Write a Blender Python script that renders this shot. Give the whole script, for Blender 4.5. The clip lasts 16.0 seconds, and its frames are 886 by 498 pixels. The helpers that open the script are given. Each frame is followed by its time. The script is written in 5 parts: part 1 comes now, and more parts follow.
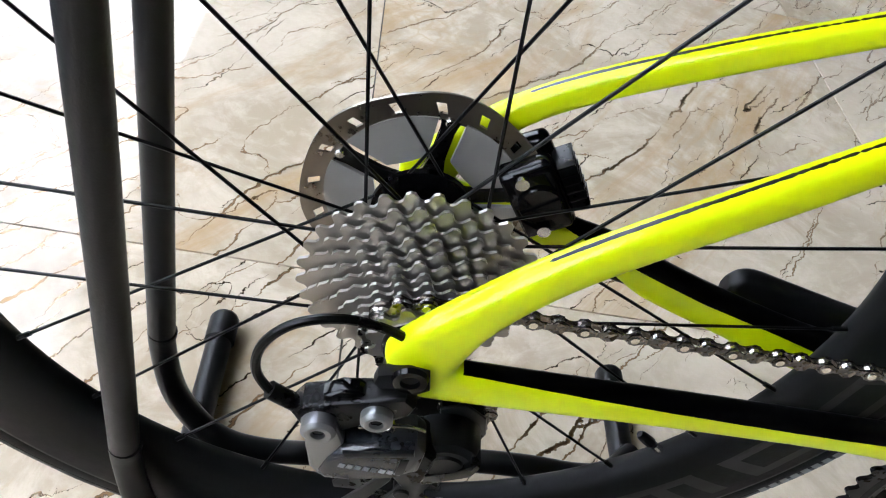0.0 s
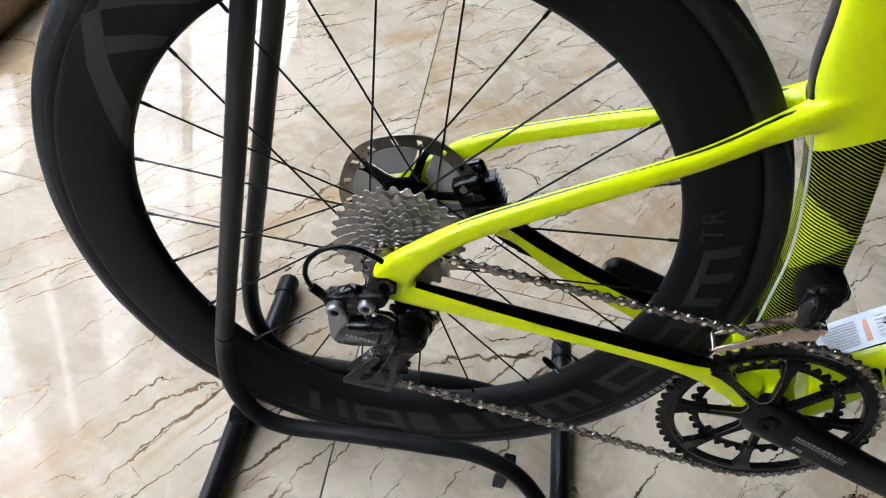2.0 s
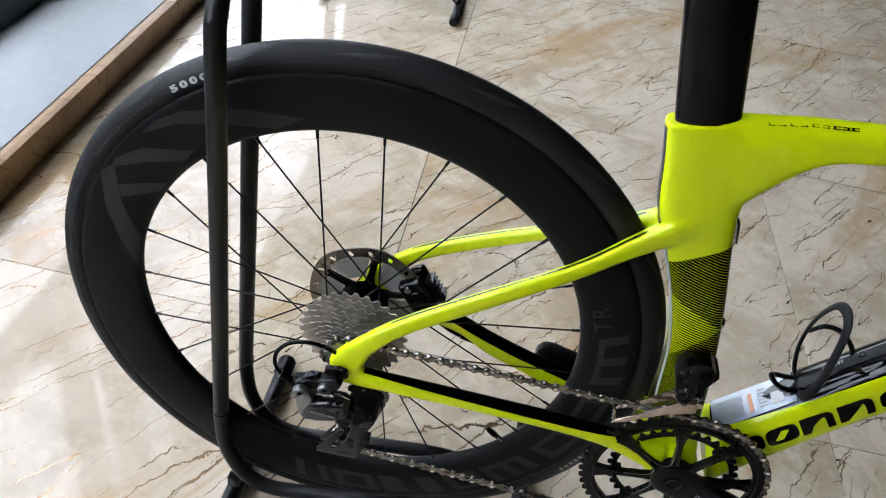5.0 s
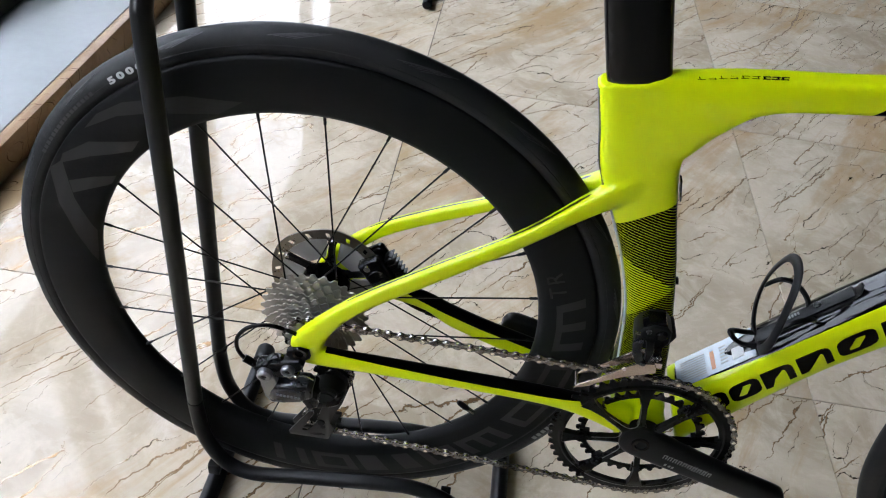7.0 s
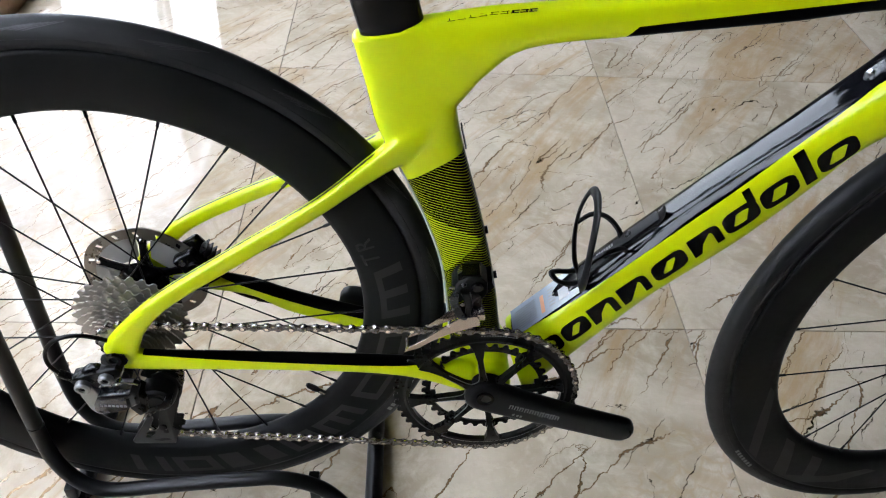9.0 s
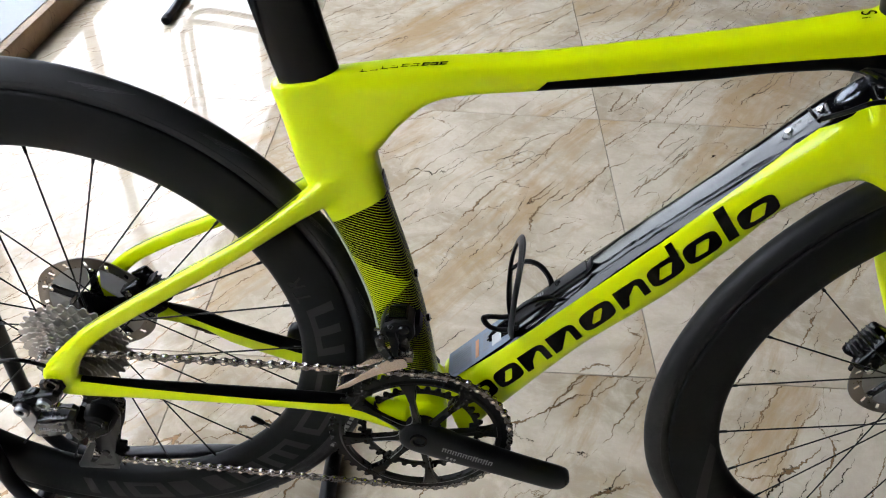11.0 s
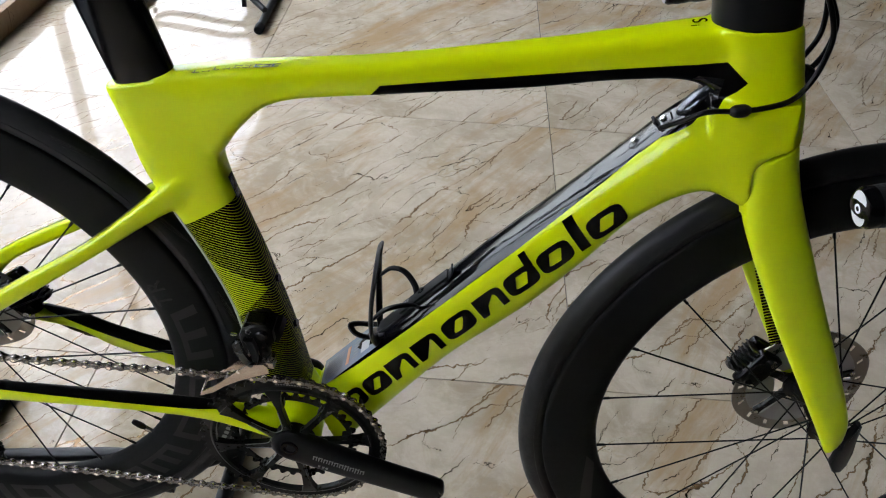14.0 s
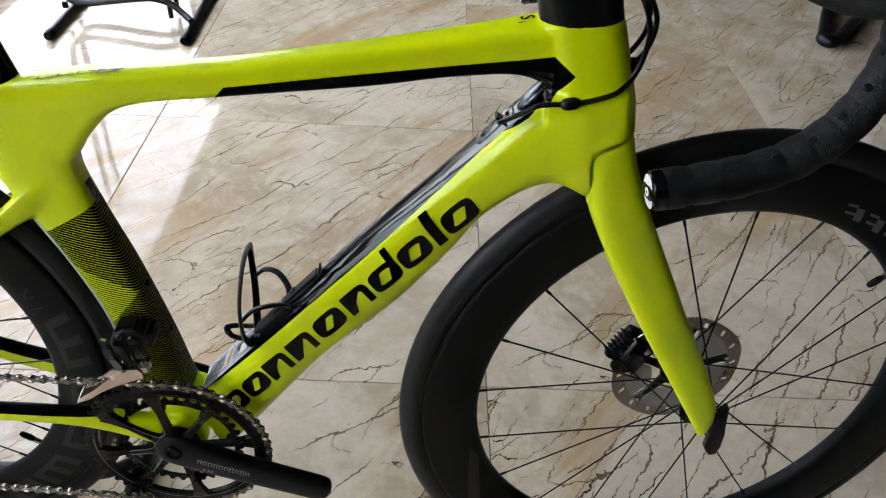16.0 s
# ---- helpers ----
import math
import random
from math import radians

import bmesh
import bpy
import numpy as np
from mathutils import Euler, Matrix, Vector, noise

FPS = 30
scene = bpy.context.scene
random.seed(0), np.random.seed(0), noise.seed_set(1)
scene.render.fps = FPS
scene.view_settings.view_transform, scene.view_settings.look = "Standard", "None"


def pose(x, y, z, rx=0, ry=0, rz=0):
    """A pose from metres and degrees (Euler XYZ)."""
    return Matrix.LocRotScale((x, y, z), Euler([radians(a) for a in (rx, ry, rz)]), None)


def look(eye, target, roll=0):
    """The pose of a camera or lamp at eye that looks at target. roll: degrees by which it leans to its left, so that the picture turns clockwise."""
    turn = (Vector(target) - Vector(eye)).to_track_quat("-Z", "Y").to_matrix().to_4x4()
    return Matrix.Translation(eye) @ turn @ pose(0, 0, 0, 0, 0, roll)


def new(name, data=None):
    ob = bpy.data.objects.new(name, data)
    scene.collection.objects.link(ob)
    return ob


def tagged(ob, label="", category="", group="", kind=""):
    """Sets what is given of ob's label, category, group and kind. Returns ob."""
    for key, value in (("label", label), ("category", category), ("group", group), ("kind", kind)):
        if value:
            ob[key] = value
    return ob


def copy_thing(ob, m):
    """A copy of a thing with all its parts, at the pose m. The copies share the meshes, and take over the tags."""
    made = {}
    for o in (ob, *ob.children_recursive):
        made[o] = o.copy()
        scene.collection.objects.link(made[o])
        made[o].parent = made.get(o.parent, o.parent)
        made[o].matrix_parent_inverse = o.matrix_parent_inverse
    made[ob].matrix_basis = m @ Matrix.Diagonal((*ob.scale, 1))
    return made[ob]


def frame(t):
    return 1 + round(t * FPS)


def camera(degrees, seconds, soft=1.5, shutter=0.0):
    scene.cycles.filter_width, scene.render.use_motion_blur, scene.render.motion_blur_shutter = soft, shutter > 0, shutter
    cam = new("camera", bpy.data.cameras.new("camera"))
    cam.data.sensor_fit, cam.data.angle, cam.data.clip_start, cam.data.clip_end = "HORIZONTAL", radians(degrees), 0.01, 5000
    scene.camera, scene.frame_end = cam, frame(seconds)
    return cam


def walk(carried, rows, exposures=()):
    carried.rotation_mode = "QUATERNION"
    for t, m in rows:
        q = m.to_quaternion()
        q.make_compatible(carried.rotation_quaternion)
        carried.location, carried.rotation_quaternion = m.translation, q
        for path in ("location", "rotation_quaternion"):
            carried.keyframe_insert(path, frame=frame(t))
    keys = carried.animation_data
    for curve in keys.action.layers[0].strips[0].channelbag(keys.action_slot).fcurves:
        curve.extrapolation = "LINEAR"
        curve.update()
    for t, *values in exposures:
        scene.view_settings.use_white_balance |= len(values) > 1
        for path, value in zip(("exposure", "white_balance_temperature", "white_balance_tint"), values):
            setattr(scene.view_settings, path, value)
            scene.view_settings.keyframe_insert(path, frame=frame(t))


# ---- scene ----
cam = camera(58.1, 16.0, soft=1.1)
PATH = [
    (0, (-0.043, -0.296, 0.654), (0.242, 1.112, -0.737), 17.1),
    (0.5, (-0.03, -0.339, 0.687), (0.228, 1.087, -0.691), 17.7),
    (1, (-0.024, -0.394, 0.728), (0.179, 1.053, -0.638), 16.6),
    (1.5, (-0.021, -0.49, 0.798), (0.156, 0.951, -0.577), 16.9),
    (2, (0.007, -0.556, 0.858), (0.118, 0.901, -0.507), 16.4),
    (2.5, (0.027, -0.606, 0.906), (0.073, 0.881, -0.431), 15.8),
    (3, (0.037, -0.632, 0.933), (0.046, 0.882, -0.374), 15.2),
    (3.5, (0.056, -0.64, 0.951), (0.058, 0.886, -0.341), 14.8),
    (4, (0.07, -0.641, 0.977), (0.077, 0.907, -0.289), 14.0),
    (4.2, (0.08, -0.647, 0.992), (0.079, 0.902, -0.273), 13.4),
    (6.5, (0.126, -0.632, 1.029), (0.069, 0.889, -0.269), 9.2),
    (7, (0.16, -0.648, 1.019), (0.114, 0.871, -0.281), 7.9),
    (7.5, (0.211, -0.647, 1.006), (0.208, 0.872, -0.294), 6.7),
    (8, (0.255, -0.639, 1.005), (0.312, 0.876, -0.3), 5.6),
    (8.5, (0.278, -0.636, 1.003), (0.363, 0.866, -0.314), 4.6),
    (9, (0.302, -0.637, 1.005), (0.404, 0.862, -0.315), 3.5),
    (9.2, (0.312, -0.639, 1.009), (0.416, 0.863, -0.309), 3.1),
    (11.3, (0.454, -0.638, 1.027), (0.442, 0.914, -0.234), 3.1),
    (11.5, (0.479, -0.643, 1.025), (0.475, 0.906, -0.239), 3.4),
    (12, (0.496, -0.646, 1.021), (0.535, 0.896, -0.252), 3.7),
    (12.5, (0.466, -0.645, 1.025), (0.522, 0.902, -0.241), 3.1),
    (13, (0.47, -0.639, 1.022), (0.525, 0.911, -0.241), 2.9),
    (13.5, (0.519, -0.625, 1.025), (0.546, 0.932, -0.23), 3.5),
    (14, (0.568, -0.623, 1.026), (0.547, 0.937, -0.224), 3.7),
    (14.5, (0.633, -0.62, 1.032), (0.581, 0.956, -0.198), 4.0),
    (15, (0.68, -0.638, 1.033), (0.623, 0.941, -0.193), 4.3),
    (15.5, (0.677, -0.637, 1.039), (0.663, 0.94, -0.19), 4.1),
    (16, (0.672, -0.638, 1.031), (0.73, 0.938, -0.199), 3.7),
]
STOPS = [(0.0, 5.22), (1.0, 5.29), (2.0, 5.06), (3.0, 4.93), (4.0, 4.91), (6.5, 4.88), (8.0, 4.87), (9.0, 5.1), (11.5, 5.15), (12.5, 4.88), (13.5, 4.79), (14.5, 4.77), (16.0, 4.94)]
walk(cam, [(t, look(eye, target, roll)) for t, eye, target, roll in PATH], [(t, v, 6300 if t < 10 else 6480, 10) for t, v in STOPS])

# world, sun, exposure
world = bpy.data.worlds.new("sky")
scene.world = world
world.use_nodes = True
wn = world.node_tree.nodes
wl = world.node_tree.links
sky = wn.new("ShaderNodeTexSky")
sky.sky_type = "NISHITA"
sky.sun_disc = False
sky.sun_elevation = radians(59)
sky.sun_rotation = radians(112)
sky.air_density, sky.dust_density = 1.0, 4.0
hazy = wn.new("ShaderNodeHueSaturation")
hazy.inputs["Saturation"].default_value = 0.35
wl.new(sky.outputs[0], hazy.inputs["Color"])
# a hazy sky grows paler towards the zenith
way = wn.new("ShaderNodeTexCoord")
height = wn.new("ShaderNodeSeparateXYZ")
wl.new(way.outputs["Generated"], height.inputs[0])
rise = wn.new("ShaderNodeMapRange")
for key, v in (("From Min", 0.0), ("From Max", 1.0), ("To Min", 0.42), ("To Max", 1.45)):
    rise.inputs[key].default_value = v
wl.new(height.outputs[2], rise.inputs["Value"])
veil = wn.new("ShaderNodeVectorMath")
veil.operation = "SCALE"
wl.new(hazy.outputs[0], veil.inputs[0])
wl.new(rise.outputs[0], veil.inputs["Scale"])
wl.new(veil.outputs[0], wn["Background"].inputs[0])
wn["Background"].inputs[1].default_value = 0.15

sun = new("sun", bpy.data.lights.new("sun", "SUN"))
sun.data.energy, sun.data.angle, sun.data.color = 0.5, radians(20), (1.0, 0.96, 0.9)
sun.matrix_world = look((5, -2, 9), (0, 0, 0))



# ---- materials ----
def principled(name, color, rough=0.5, metal=0.0, spec=0.5, coat=0.0, grain=0.0, grain_scale=60.0, bump=0.0, bump_scale=300.0):
    """A surface with colour drift at two scales, roughness drift and a fine relief."""
    m = bpy.data.materials.new(name)
    m.use_nodes = True
    n, l = m.node_tree.nodes, m.node_tree.links
    b = n["Principled BSDF"]
    b.inputs["Base Color"].default_value = (*color, 1)
    b.inputs["Roughness"].default_value = rough
    b.inputs["Metallic"].default_value = metal
    b.inputs["Specular IOR Level"].default_value = spec
    b.inputs["Coat Weight"].default_value = coat
    b.inputs["Coat Roughness"].default_value = 0.05
    tc = n.new("ShaderNodeTexCoord")
    if grain:
        a = n.new("ShaderNodeTexNoise")
        a.inputs["Scale"].default_value, a.inputs["Detail"].default_value = grain_scale, 5
        c = n.new("ShaderNodeTexNoise")
        c.inputs["Scale"].default_value, c.inputs["Detail"].default_value = grain_scale / 9, 3
        for t in (a, c):
            l.new(tc.outputs["Object"], t.inputs["Vector"])
        mul = n.new("ShaderNodeMath")
        mul.operation = "MULTIPLY_ADD"
        l.new(c.outputs[0], mul.inputs[0])
        mul.inputs[1].default_value = 0.6
        half = n.new("ShaderNodeMath")
        half.operation = "MULTIPLY"
        l.new(a.outputs[0], half.inputs[0])
        half.inputs[1].default_value = 0.4
        l.new(half.outputs[0], mul.inputs[2])
        rr = n.new("ShaderNodeMapRange")
        rr.inputs["From Min"].default_value, rr.inputs["From Max"].default_value = 0.3, 0.7
        rr.inputs["To Min"].default_value, rr.inputs["To Max"].default_value = max(0.02, rough - grain * 0.6), min(1, rough + grain * 0.6)
        l.new(mul.outputs[0], rr.inputs[0])
        l.new(rr.outputs[0], b.inputs["Roughness"])
        mix = n.new("ShaderNodeMix")
        mix.data_type = "RGBA"
        mix.inputs["A"].default_value = (*[max(0, v * (1 - grain)) for v in color], 1)
        mix.inputs["B"].default_value = (*[min(1, v * (1 + grain)) for v in color], 1)
        l.new(mul.outputs[0], mix.inputs["Factor"])
        l.new(mix.outputs["Result"], b.inputs["Base Color"])
    if bump:
        d = n.new("ShaderNodeTexNoise")
        d.inputs["Scale"].default_value, d.inputs["Detail"].default_value = bump_scale, 4
        l.new(tc.outputs["Object"], d.inputs["Vector"])
        bp = n.new("ShaderNodeBump")
        bp.inputs["Strength"].default_value, bp.inputs["Distance"].default_value = bump, 0.001
        l.new(d.outputs[0], bp.inputs["Height"])
        l.new(bp.outputs[0], b.inputs["Normal"])
    return m


YELLOW = (0.510, 0.605, 0.0002)
BLACK = (0.0006, 0.0006, 0.0008)


class Mask:
    """Small builder of shader masks from straight edges in the bike's side view (x, z)."""

    def __init__(self, tree):
        self.n, self.l = tree.nodes, tree.links
        tc = self.n.new("ShaderNodeTexCoord")
        self.obj = tc.outputs["Object"]
        sep = self.n.new("ShaderNodeSeparateXYZ")
        self.l.new(self.obj, sep.inputs[0])
        self.x, self.y, self.z = sep.outputs

    def op(self, kind, a, b=None, c=None):
        m = self.n.new("ShaderNodeMath")
        m.operation = kind
        for i, v in enumerate((a, b, c)):
            if v is None:
                continue
            if isinstance(v, (int, float)):
                m.inputs[i].default_value = v
            else:
                self.l.new(v, m.inputs[i])
        return m.outputs[0]

    def side(self, p, q):
        """1 on the left of the line from p to q, seen with x to the right and z up."""
        (ax, az), (bx, bz) = p, q
        dx, dz = bx - ax, bz - az
        s = self.op("MULTIPLY", self.x, -dz)
        s = self.op("MULTIPLY_ADD", self.z, dx, s)
        return self.op("GREATER_THAN", s, dx * az - dz * ax)

    def all(self, *masks):
        r = masks[0]
        for m in masks[1:]:
            r = self.op("MULTIPLY", r, m)
        return r

    def any(self, *masks):
        r = masks[0]
        for m in masks[1:]:
            r = self.op("MAXIMUM", r, m)
        return r

    def convex(self, pts):
        """1 inside a convex outline given anticlockwise."""
        return self.all(*[self.side(pts[i], pts[(i + 1) % len(pts)]) for i in range(len(pts))])


def frame_paint():
    """Fluorescent yellow satin paint with the black panels and the pinstriped seat tube."""
    m = principled("frame_paint", YELLOW, 0.33, grain=0.05, grain_scale=25, coat=0.25)
    n, l = m.node_tree.nodes, m.node_tree.links
    b = n["Principled BSDF"]
    k = Mask(m.node_tree)
    # black band under the top tube, with its arrow end at the head
    band = k.any(
        k.all(k.convex([(0.481, 0.690), (0.765, 0.690), (0.765, 0.7535), (0.498, 0.7105)]), k.side((0.628, 0.5475), (0.757, 0.704))),
        k.convex([(0.745, 0.70), (0.777, 0.718), (0.795, 0.7425), (0.7765, 0.7565), (0.748, 0.7505)]))
    # black strip along the chain stays
    near = k.op("LESS_THAN", k.y, 0.0)
    strip = k.any(k.all(near, k.convex([(0.030, 0.3500), (0.1645, 0.3345), (0.35, 0.3130), (0.36, 0.36), (0.20, 0.362), (0.030, 0.362)])),
                  k.all(k.op("GREATER_THAN", k.y, 0.03), k.convex([(0.075, 0.3520), (0.144, 0.3270), (0.200, 0.3080), (0.350, 0.2690), (0.36, 0.34), (0.200, 0.350), (0.075, 0.362)])))
    # pinstripes on the lower seat tube
    low = k.all(k.side((0.50, 0.667), (0.20, 0.479)), k.op("GREATER_THAN", k.x, 0.25), k.op("LESS_THAN", k.x, 0.46), k.op("GREATER_THAN", k.z, 0.325),
                k.side((0.445, 0.30), (0.372, 0.59)))
    u = k.op("MULTIPLY", k.z, 1.0)
    u = k.op("MULTIPLY_ADD", k.x, 0.38, u)
    bend = k.op("MULTIPLY", k.op("POWER", k.op("SUBTRACT", k.x, 0.30), 2.0), 1.2)
    u = k.op("SUBTRACT", u, bend)
    saw = k.op("FRACT", k.op("MULTIPLY", u, 322.0))
    wedge = k.convex([(0.312, 0.512), (0.338, 0.415), (0.385, 0.474)])
    duty = k.op("SUBTRACT", 0.84, k.op("MULTIPLY", wedge, 0.31))
    line = k.op("LESS_THAN", saw, duty)
    # glossy black rear face of the seat tube and upper edges of the seat stays
    geo = n.new("ShaderNodeNewGeometry")
    up = n.new("ShaderNodeSeparateXYZ")
    l.new(geo.outputs["Normal"], up.inputs[0])
    lean = k.op("MULTIPLY_ADD", up.outputs[2], 0.82, k.op("MULTIPLY", up.outputs[0], -0.57))
    back = k.op("MULTIPLY_ADD", up.outputs[2], -0.23, k.op("MULTIPLY", up.outputs[0], -0.97))
    edging = k.any(k.all(k.convex([(0.020, 0.385), (0.284, 0.545), (0.284, 0.620), (0.00, 0.440)]), k.op("GREATER_THAN", lean, 0.994)),
                   k.all(k.convex([(0.230, 0.684), (0.262, 0.575), (0.310, 0.575), (0.280, 0.684)]), k.op("GREATER_THAN", back, 0.86)))
    blacks = k.any(band, strip, k.all(low, line), edging)
    base = b.inputs["Base Color"].links[0].from_socket
    mix = n.new("ShaderNodeMix")
    mix.data_type = "RGBA"
    l.new(blacks, mix.inputs["Factor"])
    l.new(base, mix.inputs["A"])
    mix.inputs["B"].default_value = (*BLACK, 1)
    # glossy black top of the down tube: above its shoulder line
    shoulder = k.all(
        k.side((0.440, 0.335), (0.628, 0.5475)), k.any(k.side((0.628, 0.5475), (0.740, 0.680)), k.side((0.740, 0.680), (0.768, 0.704))),
        k.op("GREATER_THAN", k.x, 0.432), k.op("LESS_THAN", k.x, 0.778), k.side((0.80, 0.79), (0.40, 0.34)), k.op("LESS_THAN", k.z, 0.742))
    shoulder = k.any(shoulder, k.all(k.op("GREATER_THAN", k.y, -0.0165), k.convex([(0.735, 0.664), (0.792, 0.698), (0.792, 0.742), (0.750, 0.742), (0.700, 0.664)])),
                     k.all(k.op("GREATER_THAN", k.y, 0.003), k.convex([(0.470, 0.352), (0.628, 0.532), (0.745, 0.665), (0.745, 0.720), (0.440, 0.360)])))
    mix2 = n.new("ShaderNodeMix")
    mix2.data_type = "RGBA"
    l.new(shoulder, mix2.inputs["Factor"])
    l.new(mix.outputs["Result"], mix2.inputs["A"])
    mix2.inputs["B"].default_value = (0.0015, 0.0015, 0.002, 1)
    l.new(mix2.outputs["Result"], b.inputs["Base Color"])
    rg = b.inputs["Roughness"].links[0].from_socket
    mr = n.new("ShaderNodeMix")
    l.new(shoulder, mr.inputs["Factor"])
    l.new(rg, mr.inputs["A"])
    mr.inputs["B"].default_value = 0.04
    l.new(mr.outputs["Result"], b.inputs["Roughness"])
    # black panels are duller than the yellow; the shoulder is glossy under a wrinkled clear film
    dull = k.op("MULTIPLY", k.op("SUBTRACT", 1.0, blacks), 0.05)
    l.new(k.op("MAXIMUM", k.op("ADD", dull, 0.03), k.op("MULTIPLY", k.any(shoulder, edging), 0.29)), b.inputs["Specular IOR Level"])
    l.new(k.op("MULTIPLY", k.op("SUBTRACT", 1.0, k.any(blacks, shoulder)), 0.42), b.inputs["Coat Weight"])
    run = k.op("MULTIPLY_ADD", k.z, 0.768, k.op("MULTIPLY", k.x, 0.640))
    rise = k.op("MULTIPLY_ADD", k.z, 0.640, k.op("MULTIPLY", k.x, -0.768))
    at = n.new("ShaderNodeCombineXYZ")
    for sock, v, scale in zip(at.inputs, (run, k.y, rise), (6.0, 40.0, 40.0)):
        l.new(k.op("MULTIPLY", v, scale), sock)
    wrinkle = n.new("ShaderNodeTexNoise")
    wrinkle.inputs["Scale"].default_value, wrinkle.inputs["Detail"].default_value = 1.0, 4
    l.new(at.outputs[0], wrinkle.inputs["Vector"])
    bp = n.new("ShaderNodeBump")
    bp.inputs["Strength"].default_value, bp.inputs["Distance"].default_value = 0.35, 0.005
    l.new(k.op("MULTIPLY", wrinkle.outputs[0], shoulder), bp.inputs["Height"])
    l.new(bp.outputs[0], b.inputs["Normal"])
    return m


def marble(name, tint=(0.455, 0.390, 0.300), dark=(0.21, 0.128, 0.060), gloss=0.018, size=1.0, stained=True):
    """Polished beige marble: cloudy ground, rusty patches and broken dark veins."""
    m = bpy.data.materials.new(name)
    m.use_nodes = True
    n, l = m.node_tree.nodes, m.node_tree.links
    b = n["Principled BSDF"]
    geo = n.new("ShaderNodeNewGeometry")
    info = n.new("ShaderNodeObjectInfo")
    shift = n.new("ShaderNodeVectorMath")
    shift.operation = "MULTIPLY_ADD"
    cmb = n.new("ShaderNodeCombineXYZ")
    for i in range(2):
        l.new(info.outputs["Random"], cmb.inputs[i])
    l.new(cmb.outputs[0], shift.inputs[0])
    shift.inputs[1].default_value = (9, 5, 0)
    l.new(geo.outputs["Position"], shift.inputs[2])

    def noise_tex(scale, detail, rough=0.55, src=None, dist=0.0):
        t = n.new("ShaderNodeTexNoise")
        t.inputs["Scale"].default_value, t.inputs["Detail"].default_value, t.inputs["Roughness"].default_value = scale, detail, rough
        t.inputs["Distortion"].default_value = dist
        l.new(src or shift.outputs[0], t.inputs["Vector"])
        return t

    def remap(v, a, c, lo=0.0, hi=1.0):
        r = n.new("ShaderNodeMapRange")
        for i, x in zip(("From Min", "From Max", "To Min", "To Max"), (a, c, lo, hi)):
            r.inputs[i].default_value = x
        l.new(v, r.inputs["Value"])
        return r.outputs[0]

    def blend(f, a, c):
        x = n.new("ShaderNodeMix")
        x.data_type = "RGBA"
        if isinstance(f, float):
            x.inputs["Factor"].default_value = f
        else:
            l.new(f, x.inputs["Factor"])
        for s, v in (("A", a), ("B", c)):
            if isinstance(v, tuple):
                x.inputs[s].default_value = (*v, 1)
            else:
                l.new(v, x.inputs[s])
        return x.outputs["Result"]

    def mult(a, c):
        x = n.new("ShaderNodeMath")
        x.operation = "MULTIPLY"
        l.new(a, x.inputs[0])
        if isinstance(c, float):
            x.inputs[1].default_value = c
        else:
            l.new(c, x.inputs[1])
        return x.outputs[0]

    # stretch along the grain, which runs askew
    mp = n.new("ShaderNodeMapping")
    turned = n.new("ShaderNodeMapping")
    turned.inputs["Rotation"].default_value = (0, 0, radians(-54))
    l.new(shift.outputs[0], turned.inputs["Vector"])
    mp.inputs["Scale"].default_value = (0.17 * size, 1.0 * size, 1)
    l.new(turned.outputs[0], mp.inputs["Vector"])
    warp = noise_tex(2.6, 3, 0.5, shift.outputs[0])
    wv = n.new("ShaderNodeVectorMath")
    wv.operation = "MULTIPLY_ADD"
    l.new(warp.outputs["Color"], wv.inputs[0])
    wv.inputs[1].default_value = (0.03, 0.070, 0)
    l.new(mp.outputs[0], wv.inputs[2])
    fine = noise_tex(48.0, 4, 0.6, shift.outputs[0])
    wv2 = n.new("ShaderNodeVectorMath")
    wv2.operation = "MULTIPLY_ADD"
    l.new(fine.outputs["Color"], wv2.inputs[0])
    wv2.inputs[1].default_value = (0.008, 0.020, 0)
    l.new(wv.outputs[0], wv2.inputs[2])

    # a second, rarer family that crosses the grain
    askew = n.new("ShaderNodeMapping")
    askew.inputs["Rotation"].default_value = (0, 0, radians(32))
    askew.inputs["Location"].default_value = (0.7, 2.3, 0)
    l.new(wv2.outputs[0], askew.inputs["Vector"])
    askew.inputs["Scale"].default_value = (2.2, 1.0, 1)

    def veins(scale, width, lo, hi, offset, cross=False):
        """Thin broken lines along the grain: where a stretched noise passes one half, at even width."""
        ends = []
        step = 0.004
        for dv in (0.0, step):
            at = n.new("ShaderNodeVectorMath")
            at.operation = "ADD"
            at.inputs[1].default_value = (offset, offset * 1.7 + dv, offset * 0.3)
            l.new((askew if cross else wv2).outputs[0], at.inputs[0])
            ends.append(noise_tex(scale, 1.2, 0.45, at.outputs[0]).outputs[0])
        off, slope = n.new("ShaderNodeMath"), n.new("ShaderNodeMath")
        off.operation = slope.operation = "SUBTRACT"
        l.new(ends[0], off.inputs[0])
        off.inputs[1].default_value = 0.5
        l.new(ends[1], slope.inputs[0])
        l.new(ends[0], slope.inputs[1])
        sizes = []
        for v, least in ((off, 0.0), (slope, 0.0008)):
            x = n.new("ShaderNodeMath")
            x.operation = "ABSOLUTE"
            l.new(v.outputs[0], x.inputs[0])
            y = n.new("ShaderNodeMath")
            y.operation = "MAXIMUM"
            l.new(x.outputs[0], y.inputs[0])
            y.inputs[1].default_value = least
            sizes.append(y.outputs[0])
        away = n.new("ShaderNodeMath")
        away.operation = "DIVIDE"
        l.new(sizes[0], away.inputs[0])
